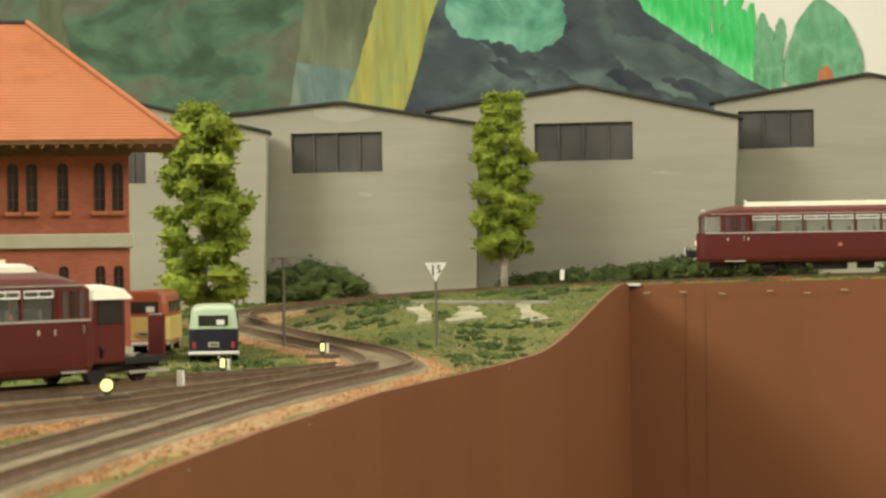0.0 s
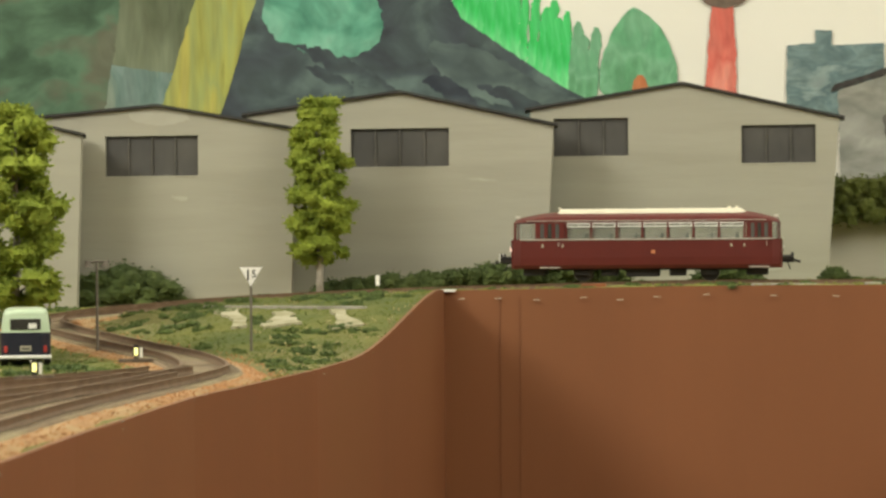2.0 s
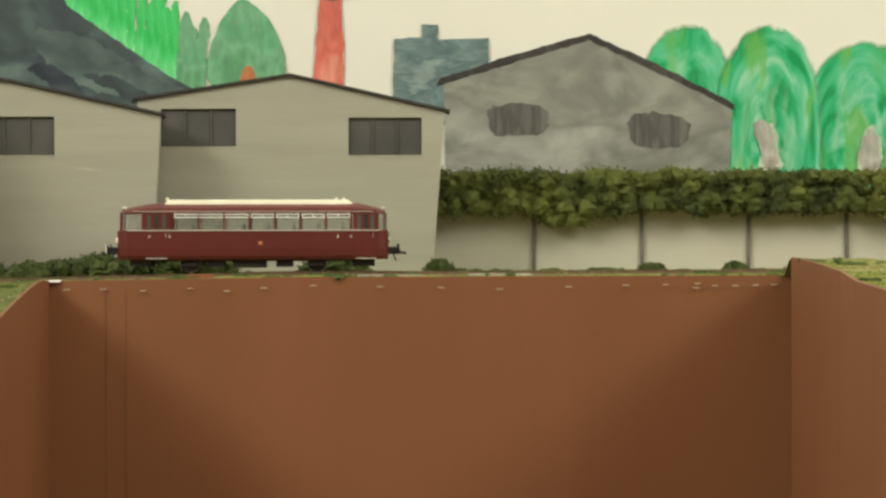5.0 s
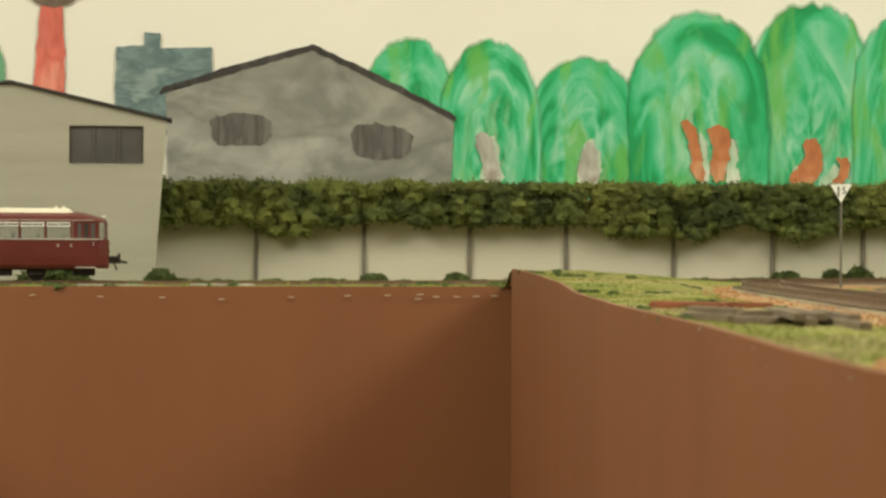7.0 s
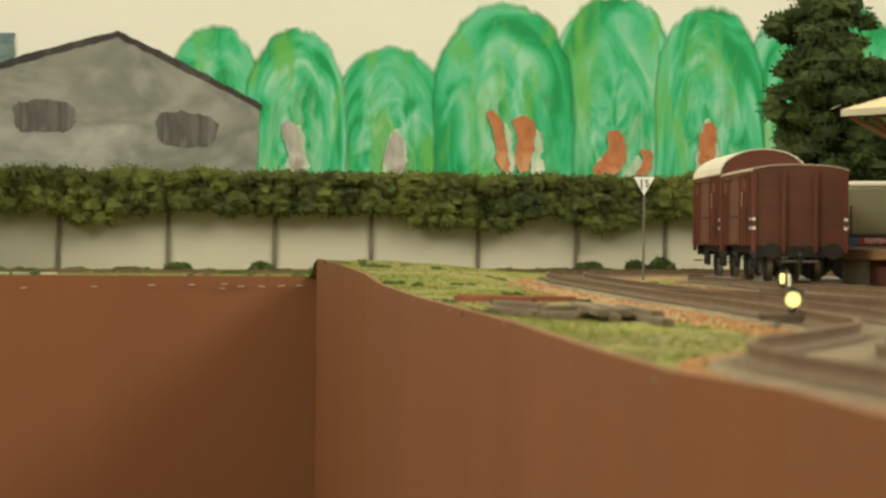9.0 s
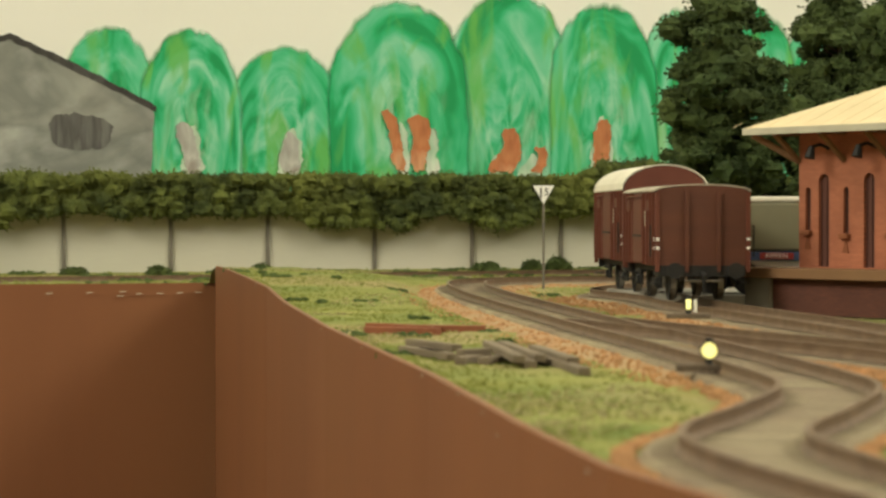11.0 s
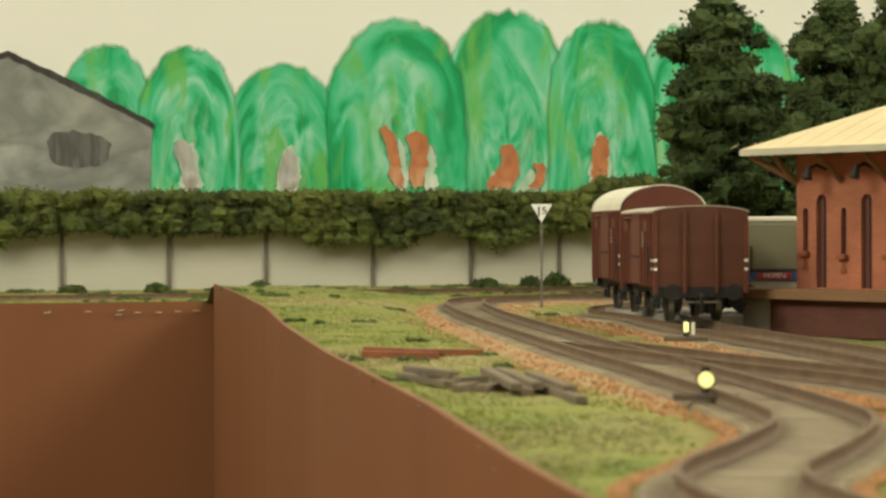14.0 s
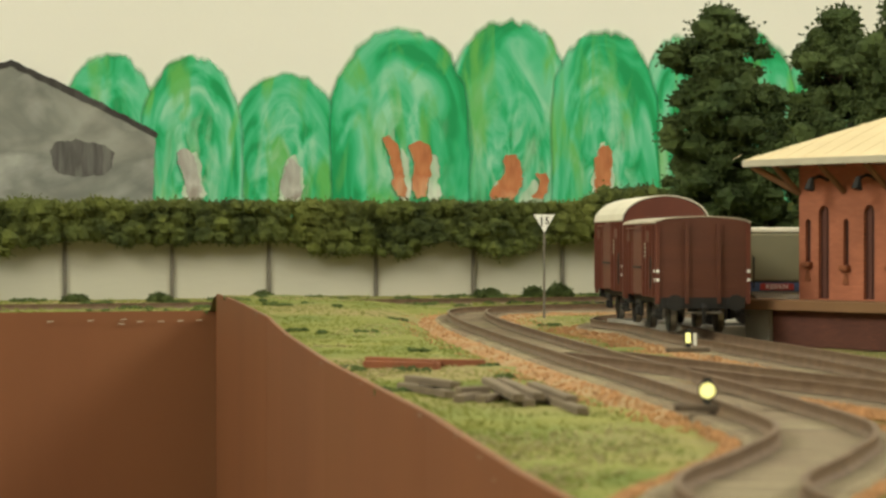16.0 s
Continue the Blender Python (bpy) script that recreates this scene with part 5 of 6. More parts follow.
# ---- road vehicles ----
def van(m, w, l, h, low, mid, top, label, name="van", cut=0.36):
    """Bus-shaped van; its tail at local -y."""
    root = thing(name, m, label, "van", "parked vans")
    def ring(z, k, kl=1.0):
        a, b, r = w / 2 * k, l / 2 * kl, 0.0035
        pts = []
        for cx, cy, a0 in ((a - r, b - r, 0), (-a + r, b - r, 90), (-a + r, -b + r, 180), (a - r, -b + r, 270)):
            for i in range(5):
                t = math.radians(a0 + 22.5 * i)
                pts.append((cx + r * math.cos(t), cy + r * math.sin(t), z))
        return pts
    part("lower_body", loft([ring(h * z, k) for z, k in ((0.12, 0.94), (0.16, 0.99), (cut, 1.0))]), M[low], root)
    part("body", loft([ring(h * z, k) for z, k in ((cut, 1.002), (0.50, 1.0), (0.585, 0.995))]), M[mid], root)
    part("upper_body", loft([ring(h * z, k, q) for z, k, q in ((0.585, 0.99, 0.995), (0.80, 0.93, 0.98), (0.90, 0.89, 0.965))]), M[top], root)
    part("roof", loft([ring(h * z, k, q) for z, k, q in ((0.90, 0.895, 0.97), (0.95, 0.85, 0.95), (0.985, 0.72, 0.9), (1.0, 0.5, 0.8))]), M[top], root)
    part("rear_window", box(0, -l / 2 * 0.985, h * 0.73, w * 0.60, 0.0010, h * 0.19, bevel=0.0003), M["darkglass"], root)
    part("curtain", box(w * 0.14, -l / 2 * 0.985 - 0.0006, h * 0.70, w * 0.16, 0.0003, h * 0.09), M["white"], root, "white card behind the rear window")
    for s in (-1, 1):
        for k in range(3):
            part("side_window", box(s * w * 0.475, l * (-0.28 + 0.27 * k), h * 0.735, 0.0010, l * 0.21, h * 0.18), M["darkglass"], root)
        part("tail_light", box(s * w * 0.39, -l / 2 - 0.0002, h * 0.30, 0.0014, 0.0010, 0.0026, bevel=0.0003), M["redpaint"], root, "red tail light")
        for y in (-0.3, 0.3):
            wl = part("wheel", rods(((s * (w / 2 - 0.0026), l * y, h * 0.14), (s * (w / 2 - 0.0002), l * y, h * 0.14), h * 0.15, 16)), M["black"], root)
            part("hub", rods(((s * (w / 2 - 0.0004), l * y, h * 0.14), (s * (w / 2 + 0.0001), l * y, h * 0.14), h * 0.075, 12)), M["silver"], wl)
    part("bumper", box(0, -l / 2 - 0.0008, h * 0.165, w * 1.02, 0.0012, h * 0.055, bevel=0.0003), M["white"], root, "white rear bumper")
    part("exhaust", rods(((w * 0.1, -l / 2 - 0.0010, h * 0.09), (w * 0.1, -l / 2 + 0.004, h * 0.09), 0.0006, 6)), M["silver"], root)
    part("number_plate", box(0, -l / 2 - 0.0005, h * 0.31, w * 0.22, 0.0006, h * 0.09), M["stoneband"], root)
    part("plate_bar", box(0, -l / 2 - 0.0009, h * 0.31, w * 0.16, 0.0003, h * 0.035), M["mullion"], root)
    return root


VAN = (-0.3216, 0.9803, -0.0425)
van(Matrix.Translation(VAN) @ Matrix.Rotation(math.radians(18), 4, "Z"), 0.0196, 0.049, 0.0225, "vannavy", "vannavy", "vanmint", "navy blue and mint camper van parked on grass")
CAMPER = (-0.3695, 1.0401, -0.0413)
van(Matrix.Translation(CAMPER) @ Matrix.Rotation(math.radians(13), 4, "Z"), 0.0215, 0.056, 0.0265, "orange", "yellow", "orange", "orange and cream-yellow minibus parked on grass", "minibus", 0.21)


def lorry(m):
    root = thing("lorry", m, "lorry with an olive tarpaulin and a lettered blue sideboard", "lorry")
    part("tarpaulin", box(0, 0, 0.0245, 0.066, 0.026, 0.0178, bevel=0.0010), M["tarp"], root, "olive tarpaulin")
    part("tarp_top", box(0, 0, 0.0343, 0.066, 0.026, 0.0020, bevel=0.0006), M["busroof"], root, "cream tarpaulin top")
    part("sideboard", box(0, 0, 0.0138, 0.0664, 0.0264, 0.0032), M["blue"], root, "blue sideboard")
    for x in (-0.0275, 0.0005):
        red = part("red_panel", box(x, -0.0134, 0.0139, 0.0120, 0.0004, 0.0024), M["redpaint"], root, "red lettered panel")
        cu = bpy.data.curves.new("lettering", "FONT")
        cu.body, cu.size, cu.align_x, cu.align_y, cu.extrude = "REIFEN", 0.0026, "CENTER", "CENTER", 0.00005
        ob = new("lettering", cu)
        ob.parent = red
        ob.matrix_local = pose(x, -0.0137, 0.0139, 90, 0, 0)
        cu.materials.append(M["white"])
    for x in (-0.0170, 0.0110):
        part("lettering_bar", box(x, -0.0134, 0.0139, 0.0050, 0.0004, 0.0012), M["white"], root)
    part("chassis", box(0, 0, 0.0098, 0.066, 0.024, 0.0046), M["white"], root, "cream lower skirt")
    part("cab", box(0.044, 0, 0.0180, 0.018, 0.025, 0.0230, bevel=0.0016), M["white"], root)
    part("cab_window", box(0.0465, 0, 0.0235, 0.0134, 0.0254, 0.0060), M["darkglass"], root)
    for x in (-0.022, -0.010, 0.044):
        for y in (-0.0105, 0.0105):
            part("wheel", rods(((x, y - 0.002, 0.0056), (x, y + 0.002, 0.0056), 0.0056, 16)), M["black"], root)
    return root


# ---- buildings of brick ----
def brickmat(name, c1, c2, mortar, length=0.0029, height=0.00085):
    m = bpy.data.materials.new(name)
    m.use_nodes = True
    n, l = m.node_tree.nodes, m.node_tree.links
    b = n["Principled BSDF"]
    b.inputs["Roughness"].default_value = 0.85
    co = n.new("ShaderNodeTexCoord")
    mp = n.new("ShaderNodeMapping")
    mp.inputs["Rotation"].default_value = (math.radians(90), 0, 0)
    l.new(co.outputs["Object"], mp.inputs[0])
    t = n.new("ShaderNodeTexBrick")
    t.inputs["Color1"].default_value, t.inputs["Color2"].default_value, t.inputs["Mortar"].default_value = (*c1, 1), (*c2, 1), (*mortar, 1)
    t.inputs["Scale"].default_value = 1.0
    t.inputs["Brick Width"].default_value, t.inputs["Row Height"].default_value, t.inputs["Mortar Size"].default_value = length, height, 0.00009
    l.new(mp.outputs[0], t.inputs["Vector"])
    ns = n.new("ShaderNodeTexNoise")
    ns.inputs["Scale"].default_value, ns.inputs["Detail"].default_value = 55, 6
    l.new(co.outputs["Object"], ns.inputs["Vector"])
    hs = n.new("ShaderNodeHueSaturation")
    mr = n.new("ShaderNodeMapRange")
    mr.inputs[1].default_value, mr.inputs[2].default_value, mr.inputs[3].default_value, mr.inputs[4].default_value = 0.3, 0.7, 0.8, 1.2
    l.new(ns.outputs["Fac"], mr.inputs[0])
    l.new(mr.outputs[0], hs.inputs["Value"])
    l.new(t.outputs[0], hs.inputs["Color"])
    l.new(hs.outputs[0], b.inputs["Base Color"])
    bp = n.new("ShaderNodeBump")
    bp.inputs["Strength"].default_value, bp.inputs["Distance"].default_value = 0.4, 0.0001
    l.new(t.outputs["Fac"], bp.inputs["Height"])
    bp.invert = True
    l.new(bp.outputs[0], b.inputs["Normal"])
    return m


M["stationbrick"] = brickmat("station_brick", (0.42, 0.125, 0.066), (0.35, 0.10, 0.055), (0.31, 0.105, 0.066))
# Darker brick: the shade under the platform edge is put into its colour.
M["basebrick"] = brickmat("shaded_base_brick", (0.13, 0.042, 0.027), (0.10, 0.034, 0.023), (0.08, 0.032, 0.022))
M["shedbrick"] = brickmat("shed_brick", (0.42, 0.145, 0.075), (0.36, 0.12, 0.062), (0.30, 0.115, 0.065))


def brick_wall(root, length, height, holes, material, thick=0.004, sign=1, name="wall"):
    """A wall along local x from 0 to sign*length, front at y = 0, with openings (x0, x1, z0, z1)."""
    bm = bmesh.new()
    xs = sorted({0.0, length, *[v for q in holes for v in q[:2]]})
    for a, b in zip(xs, xs[1:]):
        hs = sorted([q for q in holes if q[0] <= a + 1e-7 and q[1] >= b - 1e-7], key=lambda q: q[2])
        z = 0.0
        for q in hs:
            if q[2] > z:
                boxed(bm, sign * (a + b) / 2, thick / 2, (z + q[2]) / 2, b - a, thick, q[2] - z)
            z = q[3]
        boxed(bm, sign * (a + b) / 2, thick / 2, (z + height) / 2, b - a, thick, height - z)
    bmesh.ops.remove_doubles(bm, verts=bm.verts, dist=1e-6)
    return part(name, bm, material, root)


def arched(root, x, w, z0, z1, frame_mat, deep=0.0016, sill=True, pane="darkglass", bar="mullion"):
    """A round-headed window set back in its opening, with glazing bars."""
    win = part("window", extrude([(x - w / 2, z0), (x + w / 2, z0), (x + w / 2, z1), (x - w / 2, z1)], deep, deep + 0.0006), M[pane], root)
    bars = bmesh.new()
    for k in (-0.46, 0, 0.46):
        boxed(bars, x + w * k, deep - 0.0003, (z0 + z1) / 2, 0.00035, 0.0005, z1 - z0)
    nb = max(2, int((z1 - z0) / 0.004))
    for i in range(nb + 1):
        boxed(bars, x, deep - 0.0003, z0 + (z1 - z0) * i / nb, w, 0.0005, 0.0003)
    part("glazing_bar", bars, M[bar], win)
    # the round head: two brick spandrels
    sp = bmesh.new()
    r = w / 2
    for s in (-1, 1):
        pts = [(x + s * r, z1), (x + s * r, z1 - r)] + [(x + s * r * math.cos(math.radians(a)), z1 - r + r * math.sin(math.radians(a))) for a in (22, 45, 67, 90)]
        e = extrude(pts, 0.0, deep)
        me = bpy.data.meshes.new("tmp")
        e.to_mesh(me)
        e.free()
        sp.from_mesh(me)
        bpy.data.meshes.remove(me)
    part("arch_head", sp, frame_mat, win)
    if sill:
        part("sill", box(x, -0.0006, z0 - 0.0008, w + 0.0018, 0.0024, 0.0017, bevel=0.0003), M["rust"] if frame_mat is M["shedbrick"] else M["tile"], win, "orange brick sill")
    return win


ST = (-0.3526, 0.9683, -0.0407)


def station():
    """Two-storey brick station: right front corner at the local origin, front along -x."""
    root = thing("station_building", Matrix.Translation((ST[0], ST[1], -0.0425)) @ Matrix.Rotation(math.radians(20.5), 4, "Z"), "red brick station with an orange tiled hipped roof", "building")
    k = 4400
    ups = [(232 - x) / k for x in (212, 180, 116, 62, 29, -20, -52, -110, -142, -200)]
    ze = lambda y: (632 - y) / k
    h = ze(250)
    holes = []
    for u in ups:
        holes.append((u - 0.0023, u + 0.0023, ze(366), ze(280)))
        holes.append((u - 0.0021, u + 0.0021, ze(548), ze(462)))
    brick_wall(root, 0.16, h, holes, M["stationbrick"], sign=-1)
    sw = brick_wall(root, 0.10, h, [], M["stationbrick"], name="side_wall")
    sw.matrix_local = pose(-0.0001, 0.0041, 0, 0, 0, 90)
    for u in ups:
        arched(root, -u, 0.0046, ze(366), ze(280), M["stationbrick"], bar="niche")
        arched(root, -u, 0.0042, ze(548), ze(462), M["stationbrick"], sill=False, bar="niche")
    part("string_course", box(-0.08 + 0.0006, 0.0008, ze(418), 0.1626, 0.0048, 0.0058, bevel=0.0005), M["stoneband"], root, "pale stone band")
    part("plinth", box(-0.08, 0.001, 0.003, 0.162, 0.0046, 0.006), M["stoneband"], root)
    part("cornice", box(-0.08, -0.0012, h - 0.002, 0.162, 0.0030, 0.004), M["wood"], root)
    roof = part("soffit", box(-0.07, 0.030, h + 0.0008, 0.178, 0.092, 0.0014), M["wood"], root, "dark timber soffit")
    # tiled courses, each a little proud of the one above
    n = 38
    o, rise, ox = 0.0165, ze(30) - ze(252), 0.0205
    run = (325 - 55) / k
    for i in range(n):
        t0, t1 = i / n, (i + 1) / n
        bm = bmesh.new()
        y0, y1 = -o + t0 * 0.052, -o + t1 * 0.052
        x0, x1 = ox - t0 * run, ox - t1 * run
        z0, z1 = h + 0.0016 + t0 * rise, h + 0.0016 + t1 * rise
        q = [(x0, y0, z0), (-0.18, y0, z0), (-0.18, y0, z0 + 0.0005), (x0, y0, z0 + 0.0005), (x1, y1, z1), (-0.18, y1, z1), (-0.18, y1, z1 + 0.0003), (x1, y1, z1 + 0.0003)]
        v = [bm.verts.new(p) for p in q]
        for f in ((0, 1, 2, 3), (3, 2, 6, 7), (0, 3, 7, 4), (1, 5, 6, 2)):
            bm.faces.new([v[j] for j in f])
        yb0, yb1 = 0.090 - t0 * 0.052, 0.090 - t1 * 0.052
        w = [bm.verts.new(p) for p in ((x0, y0, z0), (x0, yb0, z0), (x0, yb0, z0 + 0.0005), (x0, y0, z0 + 0.0005), (x1, y1, z1 + 0.0003), (x1, yb1, z1 + 0.0003))]
        bm.faces.new(w[:4])
        bm.faces.new((w[3], w[2], w[5], w[4]))
        b2 = [bm.verts.new(p) for p in ((x0, yb0, z0 + 0.0005), (-0.18, yb0, z0 + 0.0005), (-0.18, yb1, z1 + 0.0003), (x1, yb1, z1 + 0.0003))]
        bm.faces.new(b2)
        part("tile_course", bm, M["tile"], roof, "orange clay tile course")
    part("hip_tile", rods(((ox, -o, h + 0.0026), (ox - run, -o + 0.052, h + 0.0026 + rise), 0.0011, 8)), M["tile"], roof)
    part("ridge_tile", rods(((ox - run, -o + 0.0525, h + 0.0022 + rise), (-0.18, -o + 0.0525, h + 0.0022 + rise), 0.0013, 8)), M["felt"], roof, "dark ridge")
    for i in range(14):
        part("valance_tooth", extrude([(ox - 0.0115 * i * 0.5 - 0.0052, h + 0.0016), (ox - 0.0115 * i * 0.5, h + 0.0016), (ox - 0.0115 * i * 0.5 - 0.0026, h - 0.0018)], -o + 0.001, -o + 0.0016), M["wood"], roof)
    return root


station()

SD = Vector((0.37, -0.93, 0)).normalized()
SROT = Matrix.Rotation(math.atan2(SD.y, SD.x), 4, "Z")


def goods_shed():
    """Brick shed: far front corner of the wall at the local origin, front along +x, local y inwards."""
    root = thing("goods_shed", Matrix.Translation((0.303, 0.7994, 0.0009)) @ SROT, "orange-red brick goods shed with a cream hipped roof", "building")
    hgt = 0.046
    wins = [(0.0119, 0.0050, 0.0005, 0.0312), (0.0330, 0.0050, 0.0005, 0.0312), (0.0541, 0.0050, 0.0005, 0.0312), (0.0752, 0.0050, 0.0005, 0.0312), (0.0044, 0.0025, 0.0125, 0.0268), (0.0224, 0.0025, 0.0115, 0.0268), (0.0435, 0.0025, 0.0115, 0.0268), (0.0646, 0.0025, 0.0115, 0.0268)]
    brick_wall(root, 0.13, hgt, [(c - w / 2, c + w / 2, a, b) for c, w, a, b in wins], M["shedbrick"])
    e = brick_wall(root, 0.07, hgt, [], M["shedbrick"], name="end_wall")
    e.matrix_local = pose(0.0001, 0.0041, 0, 0, 0, 90)
    for c, w, a, b in wins:
        arched(root, c, w, a, b, M["shedbrick"], sill=w < 0.004, pane="niche", bar="niche")
    for c, w, a, b in wins:
        if w < 0.004:
            part("vent_niche", extrude([(c - 0.0014, a - 0.0062), (c + 0.0014, a - 0.0062), (c + 0.0004, a - 0.0025), (c - 0.0004, a - 0.0025)], -0.0004, 0.0001), M["rust"], root)
    o, rise, dep = 0.0130, 0.021, 0.050
    z = 0.0466
    bm = bmesh.new()
    lo = [(-o, -o, z), (0.16, -o, z), (0.16, 2 * dep - o, z), (-o, 2 * dep - o, z)]
    rid = [(-o + dep, -o + dep, z + rise), (0.16, -o + dep, z + rise)]
    a = [bm.verts.new(p) for p in lo]
    r = [bm.verts.new(p) for p in rid]
    b = [bm.verts.new((x, y, q - 0.0016)) for x, y, q in lo]
    for f in ((a[0], a[1], r[1], r[0]), (a[0], r[0], a[3]), (a[3], r[0], r[1], a[2]), (a[1], a[2], r[1]), (a[0], b[0], b[1], a[1]), (a[0], a[3], b[3], b[0]), (b[0], b[3], b[2], b[1])):
        bm.faces.new(f)
    roof = part("roof", bm, M["shedroof"], root, "cream roofing felt")
    part("eaves_board", box(0.0735, -o - 0.0004, z - 0.0012, 0.173, 0.0008, 0.0022), M["stoneband"], roof, "ragged pale eaves board")
    for i in range(22):
        part("felt_seam", rods(((0.16 - 0.0085 * i, -o, z + 0.0003), (0.16 - 0.0085 * i, -o + min(dep, max(0.004, 0.16 - 0.0085 * i + o)), z + 0.0003 + rise * min(1, max(0.004, 0.16 - 0.0085 * i + o) / dep)), 0.00008, 5)), M["shedroof"], roof)
    for x in (0.0, 0.0215, 0.0425, 0.0635, 0.0845):
        part("roof_bracket", rods(((x, 0, 0.0355), (x, -o + 0.002, z - 0.0022), 0.0011, 6), ((x, -o + 0.002, z - 0.0018), (x, 0, z - 0.0018), 0.0010, 6)), M["wood"], root, "brown timber bracket")
    part("roof_bracket", rods(((0, 0, 0.0355), (-o + 0.002, -o + 0.002, z - 0.0022), 0.0011, 6)), M["wood"], root)
    for x in (0.014, 0.036, 0.058):
        part("wall_lamp", rods(((x, 0, 0.0395), (x, -0.004, 0.0408), 0.0006, 6), ((x, -0.004, 0.0408), (x, -0.0075, 0.0398), 0.0006, 6), ((x, -0.0075, 0.0400), (x, -0.0085, 0.0362), 0.0009, 8, 0.0018)), M["black"], root, "black swan-neck lamp")
    return root


goods_shed()


def platform():
    root = thing("loading_platform", Matrix.Translation((0.303, 0.7994, 0.0005)) @ SROT, "raised loading platform with a brown timber edge", "platform")
    part("deck", box(0.054, 0.030, -0.0013, 0.150, 0.086, 0.0026), M["wood"], root, "brown plank deck")
    for i in range(24):
        part("deck_plank", box(-0.0185 + 0.0062 * i, -0.0065, 0.00015, 0.0060, 0.0135, 0.0007), M["wood"], root)
    part("edge_beam", box(0.054, -0.0134, -0.0012, 0.150, 0.0012, 0.0034, bevel=0.0003), M["wood"], root)
    # The front's shade comes from the darkened brick colour.
    part("brick_front", box(0.058, -0.0085, -0.0085, 0.140, 0.003, 0.0125), M["basebrick"], root, "brick base wall with the platform's shade in its dark colour")
    part("concrete_end", box(-0.0140, 0.022, -0.0085, 0.004, 0.062, 0.0125), M["concrete"], root, "grey concrete end wall")
    part("concrete_end", box(-0.0080, -0.0095, -0.0085, 0.012, 0.004, 0.0125), M["concrete"], root)
    return root


platform()
LORRY = (0.3236, 0.8755, -0.0009)
lorry(Matrix.Translation((LORRY[0], LORRY[1], -0.0100)) @ Matrix.Rotation(math.radians(-22), 4, "Z"))
part_pad = tagged(part("lorry_pad", box(LORRY[0] + 0.03, LORRY[1] + 0.03, -0.0128, 0.14, 0.10, 0.0056), M["concrete"]), "raised concrete yard behind the goods shed", "yard", kind="structure")


# ---- signs, signals, lamp ----
def speed_sign(m, height):
    root = thing("speed_sign", m, "white triangular railway speed board on a grey pole", "sign", "speed boards")
    part("pole", rods(((0, 0, -0.002), (0, 0, height + 0.004), 0.00055, 8)), M["post"], root)
    w = 0.0098
    bd = part("board", extrude([(-w / 2, height + w * 0.87), (w / 2, height + w * 0.87), (0, height)], -0.0012, -0.0007), M["white"], root, "white triangular board")
    for a, b in (((-w / 2, height + w * 0.87), (w / 2, height + w * 0.87)), ((w / 2, height + w * 0.87), (0, height)), ((0, height), (-w / 2, height + w * 0.87))):
        part("border", rods(((a[0], -0.0012, a[1]), (b[0], -0.0012, b[1]), 0.00006, 5)), M["ink"], bd)
    for ch, x, sz in (("1", -0.0012, 0.0066), ("5", 0.0013, 0.0046)):
        cu = bpy.data.curves.new("numeral", "FONT")
        cu.body, cu.size, cu.align_x, cu.extrude = ch, sz, "CENTER", 0.00005
        ob = new("numeral", cu)
        ob.parent = bd
        ob.matrix_local = pose(x, -0.0014, height + w * 0.38 + (0.0052 - sz) * 0.6, 90, 0, 0)
        cu.materials.append(M["ink"])
    return root


S1, S2 = (-0.2464, 1.0541, -0.04), (0.2986, 1.1034, -0.0145)
speed_sign(Matrix.Translation(S1) @ Matrix.Rotation(math.radians(13), 4, "Z"), 0.0269)
speed_sign(Matrix.Translation(S2) @ Matrix.Rotation(math.radians(-14), 4, "Z"), 0.0383)


def dwarf_signal(m, size, round_lens, label):
    root = thing("shunting_signal", m, label, "signal", "lit point lanterns")
    part("base", box(0, 0, 0.0006, 0.013, 0.0030, 0.0014, bevel=0.0002), M["sleeper"], root, "dark timber base")
    part("stem", rods(((0, 0, 0), (0, 0, 0.0028), 0.0008, 8)), M["black"], root)
    part("housing", box(0, 0.0006, 0.0040, 0.0026, 0.0022, 0.0032, bevel=0.0004), M["black"], root)
    if round_lens:
        part("hood", rods(((0, -0.0006, 0.0040), (0, 0.0014, 0.0040), size * 1.22, 20)), M["black"], root, "black round hood")
        part("lens", rods(((0, -0.0012, 0.0040), (0, -0.0006, 0.0040), size, 20)), M["lamp"], root, "glowing yellow lens")
    else:
        part("lens", box(0, -0.0008, 0.0040, size * 1.1, 0.0008, size * 2.2, bevel=0.0002), M["lamp"], root, "glowing yellow lens")
        part("white_plate", box(size * 1.5, 0, 0.0036, 0.0010, 0.0010, 0.0036), M["white"], root)
    part("cap", rods(((0, 0.0006, 0.0054), (0, 0.0006, 0.0064), 0.0008, 8)), M["black"], root)
    return root


SIGS = [(-0.2477, 0.6606, -0.0405), (-0.2574, 0.7933, -0.0405), (-0.2607, 0.9256, -0.0405), (0.1572, 0.4708, -0.0135), (0.2304, 0.6995, -0.0125)]
for (x, y, z), sz, rd, yaw in zip(SIGS, (0.0017, 0.0013, 0.0013, 0.0015, 0.0013), (True, False, False, True, False), (16, 16, 16, -18, -18)):
    dwarf_signal(pose(x, y, z + 0.001, 0, 0, yaw), sz, rd, "low black lantern with a lit yellow lens")
WP = (-0.2504, 0.7308, -0.0395)
tagged(part("white_marker_post", box(WP[0], WP[1], WP[2] + 0.002, 0.0021, 0.0014, 0.0052, bevel=0.0002), M["white"]), "short white marker post beside the track", "marker post")
WP = (-0.2583, 1.42, -0.0162)
